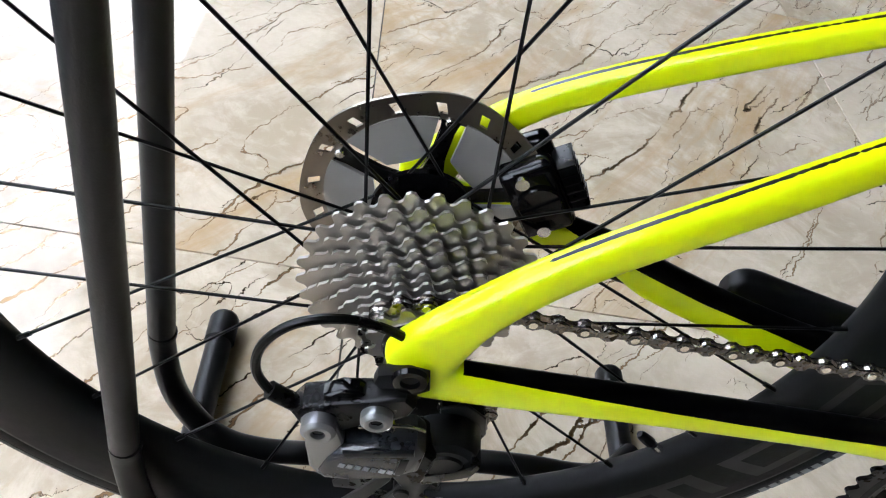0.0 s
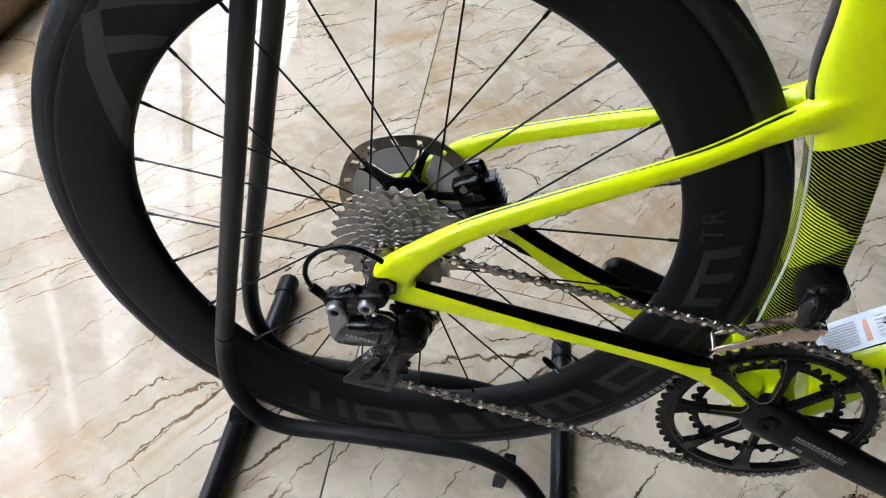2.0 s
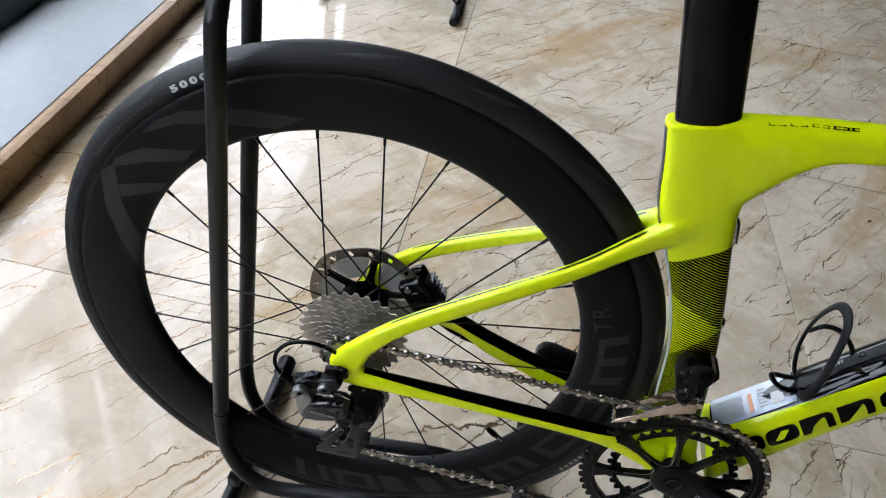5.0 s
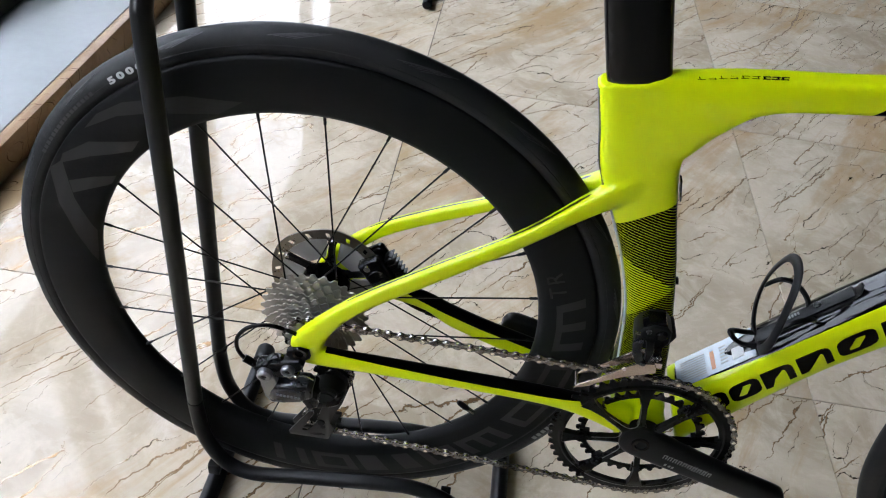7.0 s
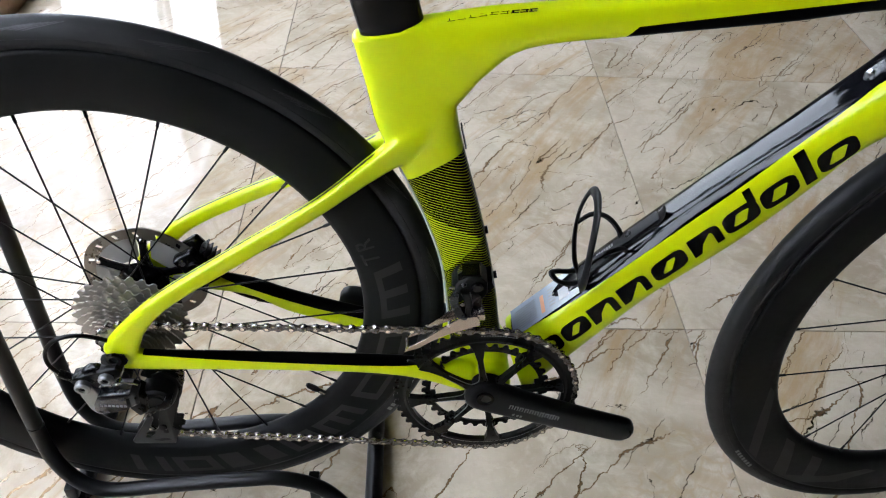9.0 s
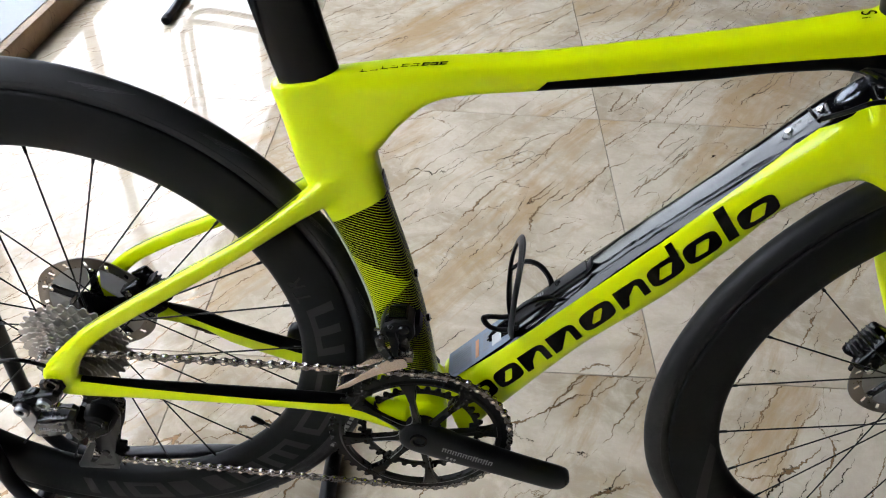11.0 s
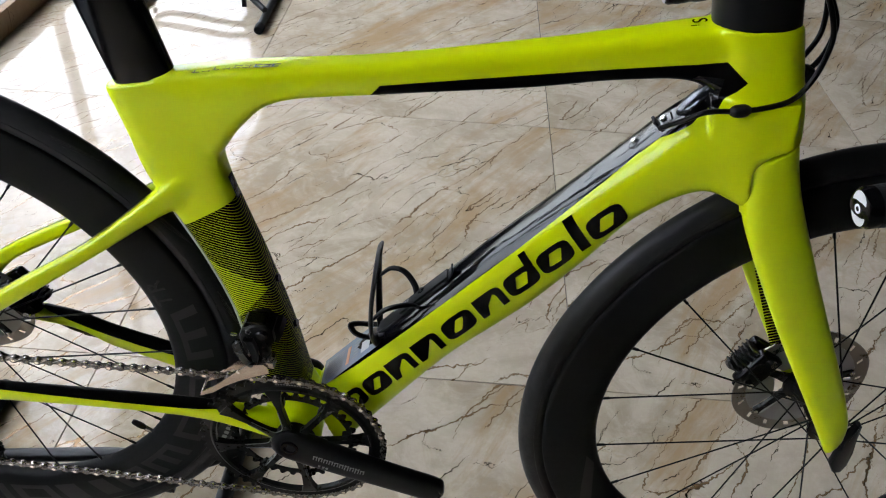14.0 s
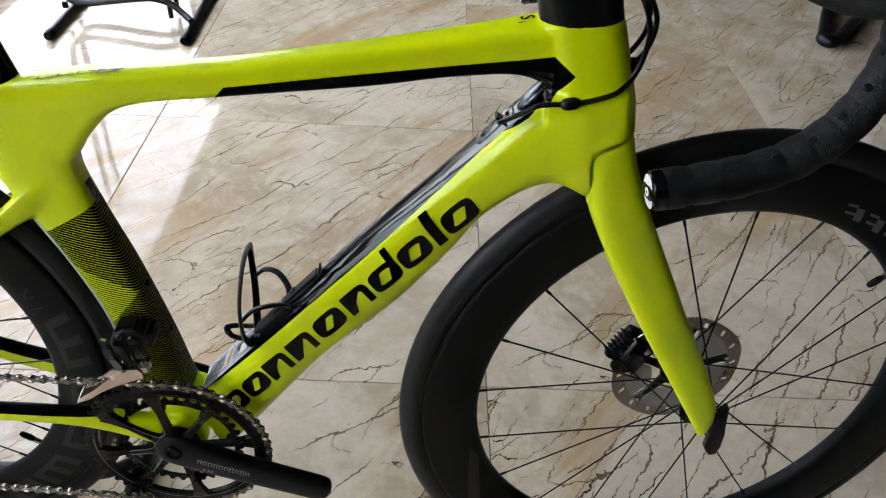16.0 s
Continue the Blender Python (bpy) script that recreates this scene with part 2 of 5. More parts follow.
        l.new(sizes[1], away.inputs[1])
        gate = noise_tex(scale * 0.75, 3, 0.6, shift.outputs[0])
        wide = remap(gate.outputs[0], lo, hi, 0.00001, width / step)
        x = n.new("ShaderNodeMath")
        x.operation = "DIVIDE"
        l.new(away.outputs[0], x.inputs[0])
        l.new(wide, x.inputs[1])
        return mult(remap(x.outputs[0], 0.55, 1.0, 1.0, 0.0), remap(gate.outputs[0], lo, lo + 0.02))

    cloud = noise_tex(2.2, 7, 0.62, shift.outputs[0], 0.6)
    pale = tuple(min(1, c * 1.22) for c in tint)
    deep = (tint[0] * 0.86, tint[1] * 0.82, tint[2] * 0.76)
    col = blend(remap(cloud.outputs[0], 0.40, 0.62), deep, pale)
    blot = noise_tex(9.0, 9, 0.70, shift.outputs[0], 0.8)
    col = blend(mult(remap(blot.outputs[0], 0.46, 0.60), 0.55), col, (tint[0] * 1.34, tint[1] * 1.36, tint[2] * 1.40))
    fleck = noise_tex(34.0, 6, 0.66, shift.outputs[0], 0.5)
    col = blend(mult(remap(fleck.outputs[0], 0.52, 0.64), 0.28), col, (tint[0] * 1.38, tint[1] * 1.40, tint[2] * 1.44))
    rust = noise_tex(4.5, 9, 0.70, wv.outputs[0], 0.5)
    col = blend(mult(remap(rust.outputs[0], 0.53, 0.63), 0.75 if stained else 0.2), col, (tint[0] * 0.86, tint[1] * 0.66, tint[2] * 0.42))
    lace = n.new("ShaderNodeTexVoronoi")
    lace.feature = "DISTANCE_TO_EDGE"
    lace.inputs["Scale"].default_value = 34.0
    wl3 = n.new("ShaderNodeVectorMath")
    wl3.operation = "MULTIPLY_ADD"
    l.new(fine.outputs["Color"], wl3.inputs[0])
    wl3.inputs[1].default_value = (0.03, 0.03, 0)
    l.new(shift.outputs[0], wl3.inputs[2])
    l.new(wl3.outputs[0], lace.inputs["Vector"])
    webbed = mult(remap(lace.outputs["Distance"], 0.02, 0.13, 1.0, 0.0), remap(noise_tex(3.4, 3, 0.6).outputs[0], 0.54, 0.66))
    col = blend(mult(webbed, 0.45 if stained else 0.1), col, (tint[0] * 0.86, tint[1] * 0.72, tint[2] * 0.52))
    speck = noise_tex(90.0, 3, 0.6)
    col = blend(mult(remap(speck.outputs[0], 0.45, 0.75), 0.14), col, deep)
    lines = []
    for scale, width, lo, hi, offset, deepness, cross in ((5.5, 0.0021, 0.41, 0.58, 0.0, 1.0, False), (8.0, 0.0017, 0.44, 0.60, 7.3, 1.0, False), (12.0, 0.0012, 0.48, 0.65, 3.1, 0.9, False), (6.5, 0.0017, 0.45, 0.60, 5.9, 1.0, True), (9.0, 0.0012, 0.47, 0.63, 11.7, 0.9, True)):
        lines.append(mult(veins(scale, width, lo, hi, offset, cross), deepness))
    gilt = lines[0]
    for v in lines[1:]:
        x = n.new("ShaderNodeMath")
        x.operation = "MAXIMUM"
        l.new(gilt, x.inputs[0])
        l.new(v, x.inputs[1])
        gilt = x.outputs[0]
    col = blend(gilt, col, dark)
    l.new(col, b.inputs["Base Color"])
    l.new(mult(gilt, 0.97), b.inputs["Metallic"])
    smear = noise_tex(5.0, 4)
    rougher = n.new("ShaderNodeMath")
    rougher.operation = "MULTIPLY_ADD"
    l.new(gilt, rougher.inputs[0])
    rougher.inputs[1].default_value = 0.26
    l.new(remap(smear.outputs[0], 0.3, 0.75, gloss, gloss + 0.03), rougher.inputs[2])
    l.new(rougher.outputs[0], b.inputs["Roughness"])
    wave = noise_tex(3.2, 2)
    bp = n.new("ShaderNodeBump")
    bp.inputs["Strength"].default_value, bp.inputs["Distance"].default_value = 0.10, 0.004
    l.new(wave.outputs[0], bp.inputs["Height"])
    l.new(bp.outputs[0], b.inputs["Normal"])
    b.inputs["Specular IOR Level"].default_value = 0.20
    return m


M = {}
M["paint"] = frame_paint()
M["yellow"] = principled("yellow_paint", YELLOW, 0.33, grain=0.05, grain_scale=25, coat=0.2, spec=0.2)
M["gloss_black"] = principled("gloss_black_paint", (0.001, 0.001, 0.0012), 0.12, grain=0.05, coat=0.15, spec=0.12)
M["satin_black"] = principled("satin_black", (0.0024, 0.0024, 0.0027), 0.38, grain=0.12, grain_scale=120, bump=0.05, spec=0.14)
M["carbon"] = principled("matt_carbon", (0.0030, 0.0031, 0.0034), 0.50, grain=0.18, grain_scale=160, bump=0.06, bump_scale=500, spec=0.10)
M["decal_grey"] = principled("grey_decal", (0.020, 0.0195, 0.0185), 0.45, grain=0.06, spec=0.12)
M["decal_black"] = principled("black_decal", (0.001, 0.001, 0.0012), 0.25, grain=0.04, spec=0.1)
M["print_grey"] = principled("worn_grey_print", (0.16, 0.16, 0.155), 0.45, grain=0.12, grain_scale=300)
M["rim_print"] = principled("grey_rim_print", (0.055, 0.055, 0.053), 0.45, grain=0.1)
M["decal_white"] = principled("white_decal", (0.36, 0.36, 0.35), 0.4, grain=0.05)
M["rubber"] = principled("tyre_rubber", (0.0020, 0.0021, 0.0025), 0.54, grain=0.2, grain_scale=200, bump=0.2, bump_scale=900, spec=0.30)
# lighter grey carries the highlights on the moulded tread; also serves the tyre print
M["tread"] = principled("tread_highlight_and_print", (0.010, 0.0105, 0.0115), 0.5, grain=0.2, grain_scale=200)
M["steel"] = principled("machined_steel", (0.36, 0.338, 0.308), 0.40, 1.0, grain=0.12, grain_scale=400)
M["link_grey"] = principled("satin_grey_alloy", (0.24, 0.245, 0.25), 0.40, 1.0, grain=0.1)
M["pin"] = principled("bright_chain_pin", (0.85, 0.82, 0.77), 0.25, 1.0, grain=0.1)
M["chain"] = principled("chain_steel", (0.17, 0.155, 0.14), 0.26, 1.0, grain=0.15, grain_scale=400)
M["grey_fin"] = principled("grey_cooling_fin", (0.24, 0.23, 0.215), 0.42, 0.15, grain=0.1)
M["rotor"] = principled("brake_track_steel", (0.22, 0.195, 0.165), 0.32, 1.0, grain=0.2, grain_scale=300)
M["alloy"] = principled("anodised_black_alloy", (0.0015, 0.0015, 0.0017), 0.30, 0.3, grain=0.15, grain_scale=250, spec=0.2)
M["cage_black"] = principled("worn_black_plate", (0.012, 0.012, 0.0115), 0.34, 0.4, grain=0.2, grain_scale=250, spec=0.3)
M["bolt"] = principled("bright_bolt", (0.55, 0.55, 0.54), 0.22, 1.0, grain=0.1)
M["dark_grey"] = principled("dark_grey_alloy", (0.005, 0.0057, 0.0072), 0.26, 0.0, grain=0.12, grain_scale=200)
M["cage_plate"] = principled("bronze_grey_plate", (0.52, 0.44, 0.39), 0.25, 1.0, grain=0.08)
M["stand"] = principled("black_powder_coat", (0.0028, 0.0029, 0.0033), 0.36, grain=0.15, grain_scale=150, bump=0.12, bump_scale=700, spec=0.25)
M["plastic"] = principled("black_plastic", (0.0022, 0.0022, 0.0025), 0.45, grain=0.12, bump=0.1, spec=0.16)
M["tape"] = principled("black_bar_tape", (0.0018, 0.0020, 0.0024), 0.5, grain=0.25, grain_scale=500, bump=1.0, bump_scale=1000, spec=0.22)
M["hose"] = principled("black_hose", (0.001, 0.001, 0.001), 0.3, grain=0.1, spec=0.15)
M["marble"] = marble("polished_beige_marble")
M["marble_curb"] = marble("brown_marble_curb", (0.30, 0.200, 0.115), (0.14, 0.075, 0.04), 0.34, 1.6, False)
M["grout"] = principled("grey_grout", (0.10, 0.085, 0.07), 0.8, grain=0.2, grain_scale=80, bump=0.3)
M["sill"] = principled("pale_stone_sill", (0.34, 0.36, 0.36), 0.45, grain=0.22, grain_scale=45, spec=0.25)
M["wall"] = principled("grey_wall_paint", (0.055, 0.054, 0.052), 0.8, grain=0.05, grain_scale=20, bump=0.15, bump_scale=200)
# for the added outer wall; pale so that the floor mirrors it lighter
M["parapet"] = principled("added_outer_wall_paint", (0.30, 0.32, 0.34), 0.7, grain=0.08, grain_scale=12, bump=0.1, bump_scale=150)
M["window_frame"] = principled("black_window_frame", (0.030, 0.030, 0.032), 0.35, 0.2, grain=0.1, spec=0.3)
# pale grey that stands for the shine on the wheel cut-out's edge
M["glint"] = principled("pale_grey_glint", (0.40, 0.42, 0.43), 0.25, grain=0.1, grain_scale=60)
M["label"] = principled("pale_blue_glossy_label", (0.21, 0.245, 0.29), 0.12, grain=0.12, grain_scale=70, coat=0.6, spec=0.4)
M["orange"] = principled("orange_label_band", (0.42, 0.17, 0.07), 0.35, grain=0.1)
M["foil"] = principled("crumpled_clear_foil", (0.07, 0.075, 0.085), 0.10, 0.9, grain=0.3, grain_scale=90, bump=1.0, bump_scale=160)
glass = bpy.data.materials.new("window_glass")
glass.use_nodes = True
gb = glass.node_tree.nodes["Principled BSDF"]
gb.inputs["Transmission Weight"].default_value = 1.0
gb.inputs["Roughness"].default_value = 0.0
gb.inputs["IOR"].default_value = 1.05
M["glass"] = glass


# ---- mesh helpers ----
def mesh_of(bm, name, smooth=True, sharp=35):
    bmesh.ops.recalc_face_normals(bm, faces=bm.faces[:])
    if smooth:
        lim = radians(sharp)
        for f in bm.faces:
            f.smooth = True
        for e in bm.edges:
            if len(e.link_faces) == 2 and e.calc_face_angle(0) > lim:
                e.smooth = False
    me = bpy.data.meshes.new(name)
    bm.to_mesh(me)
    bm.free()
    return me


def hang(ob, parent):
    if parent is not None:
        ob.parent = parent
        ob.matrix_parent_inverse = world_of(parent).inverted()
    return ob


def world_of(ob):
    m = ob.matrix_basis.copy()
    return m if ob.parent is None else world_of(ob.parent) @ ob.matrix_parent_inverse @ m


def part(name, bm, material, parent, label="", sharp=35, smooth=True):
    me = mesh_of(bm, name, smooth, sharp) if isinstance(bm, bmesh.types.BMesh) else bm
    if material is not None and not me.materials:
        me.materials.append(M[material])
    ob = hang(new(name, me), parent)
    return tagged(ob, label)


def place(name, me, parent, m, label=""):
    """Another object on a shared mesh, at the pose m."""
    ob = new(name, me)
    ob.matrix_basis = m
    hang(ob, parent)
    return tagged(ob, label)


def pieces(name, bm, material, parent, label=""):
    """Each loose piece of a bmesh as a part of its own."""
    bm.verts.ensure_lookup_table()
    seen = set()
    for v in bm.verts:
        if v in seen:
            continue
        seen.add(v)
        group, todo = [], [v]
        while todo:
            w = todo.pop()
            group.append(w)
            for e in w.link_edges:
                o = e.other_vert(w)
                if o not in seen:
                    seen.add(o)
                    todo.append(o)
        own = bmesh.new()
        twin = {w: own.verts.new(w.co) for w in group}
        for f in {f for w in group for f in w.link_faces}:
            own.faces.new([twin[w] for w in f.verts])
        part(name, own, material, parent, label, smooth=False)
    bm.free()


def thing(name, at, label, category, group=""):
    ob = new(name)
    ob.empty_display_size = 0.05
    ob.location = at
    return tagged(ob, label, category, group)


def spline(pts, sub):
    """Catmull-Rom through points of any size."""
    P = [np.array(p, float) for p in pts]
    P = [2 * P[0] - P[1]] + P + [2 * P[-1] - P[-2]]
    out = []
    for i in range(1, len(P) - 2):
        a, b, c, d = P[i - 1:i + 3]
        for s in range(sub):
            t = s / sub
            out.append(0.5 * (2 * b + (c - a) * t + (2 * a - 5 * b + 4 * c - d) * t * t + (3 * b - a - 3 * c + d) * t ** 3))
    out.append(P[-2])
    return out


def skin(rings, caps=True, closed=False, bm=None):
    bm = bm or bmesh.new()
    vs = [[bm.verts.new(p) for p in r] for r in rings]
    n = len(vs[0])
    pairs = list(zip(vs, vs[1:])) + ([(vs[-1], vs[0])] if closed else [])
    for a, b in pairs:
        for i in range(n):
            j = (i + 1) % n
            bm.faces.new((a[i], a[j], b[j], b[i]))
    if caps and not closed:
        bm.faces.new(vs[0][::-1])
        bm.faces.new(vs[-1])
    return bm


def tube(pts, r, n=10, sub=6, flat=1.0, caps=True, bm=None, up=None, closed=False):
    """A round (or flattened) tube along a smooth path; r is one radius or one for each point."""
    rs = r if isinstance(r, (list, tuple)) else [r] * len(pts)
    q = [(*p, w) for p, w in zip(pts, rs)]
    path = spline(q, sub) if sub > 1 else [np.array(v, float) for v in q]
    C = [Vector(p[:3]) for p in path]
    rings = []
    side = None
    for i, c in enumerate(C):
        if closed:
            t = (C[(i + 1) % len(C)] - C[i - 1]).normalized()
        else:
            t = (C[min(i + 1, len(C) - 1)] - C[max(i - 1, 0)]).normalized()
        if side is None:
            ref = Vector(up) if up else (Vector((0, 1, 0)) if abs(t.y) < 0.9 else Vector((0, 0, 1)))
            side = ref
        side = (side - t * side.dot(t)).normalized()
        o = t.cross(side)
        w = max(path[i][3], 1e-4)
        rings.append([c + side * (w * math.cos(a)) + o * (w * flat * math.sin(a)) for a in [2 * math.pi * k / n for k in range(n)]])
    return skin(rings, caps, closed, bm)


def rod(a, b, r, n=12, bm=None, r2=None):
    return tube([a, b], [r, r2 if r2 is not None else r], n, 1, bm=bm)


def revolve(profile, centre, n=96, bm=None, loop=False):
    """Turn a profile of (radius, y) round an axle along y at centre (x, z)."""
    rings = []
    for k in range(n):
        a = 2 * math.pi * k / n
        rings.append([(centre[0] + r * math.cos(a), y, centre[1] + r * math.sin(a)) for r, y in profile])
    bm = bm or bmesh.new()
    vs = [[bm.verts.new(p) for p in r] for r in rings]
    m = len(profile)
    for k in range(n):
        a, b = vs[k], vs[(k + 1) % n]
        for i in range(m if loop else m - 1):
            j = (i + 1) % m
            bm.faces.new((a[i], a[j], b[j], b[i]))
    return bm


def blade(top, bottom, half, mid=None, p=2.6, n=28, sub=5, bm=None):
    """A tube of oval section between two edge lines in the side view (x, z); half: half widths, mid: middles in y."""
    mid = mid or [0] * len(top)
    rows = spline([(*a, *b, w, m) for a, b, w, m in zip(top, bottom, half, mid)], sub)
    rings = []
    for ax, az, bx, bz, w, y in rows:
        cx, cz, hx, hz = (ax + bx) / 2, (az + bz) / 2, (ax - bx) / 2, (az - bz) / 2
        ring = []
        for k in range(n):
            t = 2 * math.pi * k / n
            c, s = math.cos(t), math.sin(t)
            c = math.copysign(abs(c) ** (2 / p), c)
            s = math.copysign(abs(s) ** (2 / p), s)
            ring.append((cx + hx * c, y + w * s, cz + hz * c))
        rings.append(ring)
    return skin(rings, True, False, bm)


def slab(outline, y0, y1, bevel=0.0, bm=None, seg=2):
    """A plate cut to an outline in the side view (x, z), from y0 to y1."""
    own = bmesh.new()
    a = [own.verts.new((x, y0, z)) for x, z in outline]
    b = [own.verts.new((x, y1, z)) for x, z in outline]
    n = len(a)
    own.faces.new(a)
    own.faces.new(b[::-1])
    for i in range(n):
        own.faces.new((a[i], b[i], b[(i + 1) % n], a[(i + 1) % n]))
    if bevel:
        es = [e for e in own.edges if abs(e.verts[0].co.y - e.verts[1].co.y) < 1e-9]
        bmesh.ops.bevel(own, geom=es, offset=bevel, segments=seg, affect="EDGES", profile=0.6)
    return merge(own, bm)


def block(size, m, bevel=0.0, bm=None, seg=2):
    own = bmesh.new()
    bmesh.ops.create_cube(own, size=1)
    bmesh.ops.scale(own, vec=size, verts=own.verts)
    if bevel:
        bmesh.ops.bevel(own, geom=own.edges[:], offset=bevel, segments=seg, affect="EDGES", profile=0.6)
    bmesh.ops.transform(own, matrix=m, verts=own.verts)
    return merge(own, bm)


def merge(own, bm):
    if bm is None:
        return own
    me = bpy.data.meshes.new("tmp")
    own.to_mesh(me)
    own.free()
    bm.from_mesh(me)
    bpy.data.meshes.remove(me)
    return bm


def puck(centre, r, y0, y1, n=24, bm=None, bevel=0.0008):
    """A round boss along y."""
    prof = [(0.0001, y0), (r - bevel, y0), (r, y0 + math.copysign(bevel, y1 - y0)), (r, y1 - math.copysign(bevel, y1 - y0)), (r - bevel, y1), (0.0001, y1)]
    return revolve(prof, centre, n, bm)


def ring_plate(centre, r0, outline, y0, y1, bm=None):
    """A flat ring with a round hole r0 and an outer outline given as radii at even angles."""
    bm = bm or bmesh.new()
    n = len(outline)
    cols = []
    for k in range(n):
        a = 2 * math.pi * k / n
        c, s = math.cos(a), math.sin(a)
        r = outline[k]
        cols.append([bm.verts.new((centre[0] + q * c, y, centre[1] + q * s)) for q, y in ((r0, y0), (r, y0), (r, y1), (r0, y1))])
    for k in range(n):
        a, b = cols[k], cols[(k + 1) % n]
        for i in range(4):
            j = (i + 1) % 4
            bm.faces.new((a[i], a[j], b[j], b[i]))
    return bm


def teeth(count, root, tip, per=6, turn=0.0):
    shape = [0, 0.15, 0.85, 1, 0.85, 0.15] if per == 6 else [0, 0.8, 1, 0.8]
    return [root + (tip - root) * shape[k % per] for k in range(count * per)]


# ---- the room ----
FLOOR_X, FLOOR_Y = (-0.755, 6.2), (-3.4, 6.2)
WIN_X, SILL_Z, WIN_TOP, ROOM_Z = -1.035, 0.072, 2.36, 2.75


def box_mesh(lo, hi, bevel=0.0):
    size = [b - a for a, b in zip(lo, hi)]
    return block(size, Matrix.Translation([(a + b) / 2 for a, b in zip(lo, hi)]), bevel)


def setting(name, bm, material, label, category):
    ob = part(name, bm, material, None)
    return tagged(ob, label, category, kind="structure")


floor = setting("floor", box_mesh((-1.25, FLOOR_Y[0] - 0.2, -0.10), (FLOOR_X[1] + 0.2, FLOOR_Y[1] + 0.2, -0.0045)), "grout", "polished beige marble tile floor with brown veins", "floor")
setting("ceiling", box_mesh((-1.25, FLOOR_Y[0] - 0.2, ROOM_Z), (FLOOR_X[1] + 0.2, FLOOR_Y[1] + 0.2, ROOM_Z + 0.12)), "wall", "plain grey painted ceiling", "ceiling")
setting("wall_north", box_mesh((-1.25, FLOOR_Y[1], -0.004), (FLOOR_X[1] + 0.2, FLOOR_Y[1] + 0.15, ROOM_Z)), "wall", "plain grey painted wall", "wall")
setting("wall_south", box_mesh((-1.25, FLOOR_Y[0] - 0.15, -0.004), (FLOOR_X[1] + 0.2, FLOOR_Y[0], ROOM_Z)), "wall", "plain grey painted wall", "wall")
setting("wall_east", box_mesh((FLOOR_X[1], FLOOR_Y[0], -0.004), (FLOOR_X[1] + 0.15, FLOOR_Y[1], ROOM_Z)), "wall", "plain grey painted wall", "wall")
setting("wall_west", box_mesh((-1.105, FLOOR_Y[0], WIN_TOP), (WIN_X + 0.01, FLOOR_Y[1], ROOM_Z)), "wall", "grey wall above the window", "wall")

# kerb of the window: brown marble with a rounded edge, and the pale sill behind it
setting("trim", box_mesh((-0.785, FLOOR_Y[0] + 0.002, -0.004), (FLOOR_X[0], FLOOR_Y[1] - 0.002, SILL_Z), 0.013), "marble_curb", "brown marble kerb along the window", "kerb")
setting("window_sill", box_mesh((-1.25, FLOOR_Y[0] + 0.002, -0.003), (-0.787, FLOOR_Y[1] - 0.002, SILL_Z - 0.004), 0.003), "sill", "pale polished stone window sill", "sill")

# the window: a low bottom rail, wide panes, and a part-open sash beside a broad post
WIN_Y0, WIN_Y1, PANEL_Z = -2.10, 5.60, 0.150
# unseen wall, added to keep window light off the bike's near flank
setting("wall_west_blocker", box_mesh((-1.25, FLOOR_Y[0] + 0.003, SILL_Z - 0.003), (WIN_X + 0.055, WIN_Y0, WIN_TOP)), "wall", "unseen grey wall added beside the window to block light", "wall")
setting("wall_west_far", box_mesh((-1.25, WIN_Y1, SILL_Z - 0.003), (WIN_X + 0.055, FLOOR_Y[1] - 0.003, WIN_TOP)), "wall", "plain grey painted wall past the window", "wall")
window = setting("window_1", box_mesh((WIN_X - 0.05, WIN_Y0 + 0.002, SILL_Z - 0.004), (WIN_X, WIN_Y1 - 0.002, PANEL_Z), 0.004), "window_frame", "wide black-framed window with clear panes", "window")
part("window_frame", box_mesh((WIN_X - 0.05, WIN_Y0 + 0.002, WIN_TOP - 0.06), (WIN_X, WIN_Y1 - 0.002, WIN_TOP - 0.002), 0.004), "window_frame", window)
# (y from, y to, z from) of the upright members
POSTS = [(WIN_Y0 + 0.003, WIN_Y0 + 0.05, PANEL_Z), (-0.40, -0.34, PANEL_Z), (0.890, 1.040, 0.926), (1.135, 1.340, PANEL_Z), (2.33, 2.36, PANEL_Z), (WIN_Y1 - 0.05, WIN_Y1 - 0.003, PANEL_Z)]
for y0, y1, z0 in POSTS:
    part("mullion", box_mesh((WIN_X - 0.047, y0, z0 + 0.001), (WIN_X - 0.003, y1, WIN_TOP - 0.062), 0.004), "window_frame", window)
part("transom", box_mesh((WIN_X - 0.046, -0.339, 0.755), (WIN_X - 0.004, 1.134, 0.925), 0.004), "window_frame", window)
PANES = [(WIN_Y0 + 0.051, -0.401, PANEL_Z, WIN_TOP - 0.062), (-0.339, 1.134, PANEL_Z, 0.754), (-0.339, 0.889, 0.926, WIN_TOP - 0.062), (1.041, 1.134, 0.926, WIN_TOP - 0.062), (1.341, 2.329, PANEL_Z, WIN_TOP - 0.062), (2.361, WIN_Y1 - 0.051, PANEL_Z, WIN_TOP - 0.062)]
for y0, y1, z0, z1 in PANES:
    pane = part("pane", box_mesh((WIN_X - 0.028, y0, z0 + 0.001), (WIN_X - 0.022, y1, z1)), "glass", window)
    pane.visible_shadow = False

# added out of view, to bound the low sky in the floor's reflections
setting("parapet", box_mesh((-1.66, FLOOR_Y[0], -0.35), (-1.52, FLOOR_Y[1], 0.60), 0.006), "parapet", "low pale grey wall added unseen outside the window", "parapet")
setting("ground", box_mesh((-60, -60, -0.6), (-1.252, 60, -0.3)), "grout", "grey paved ground outside the window", "ground")

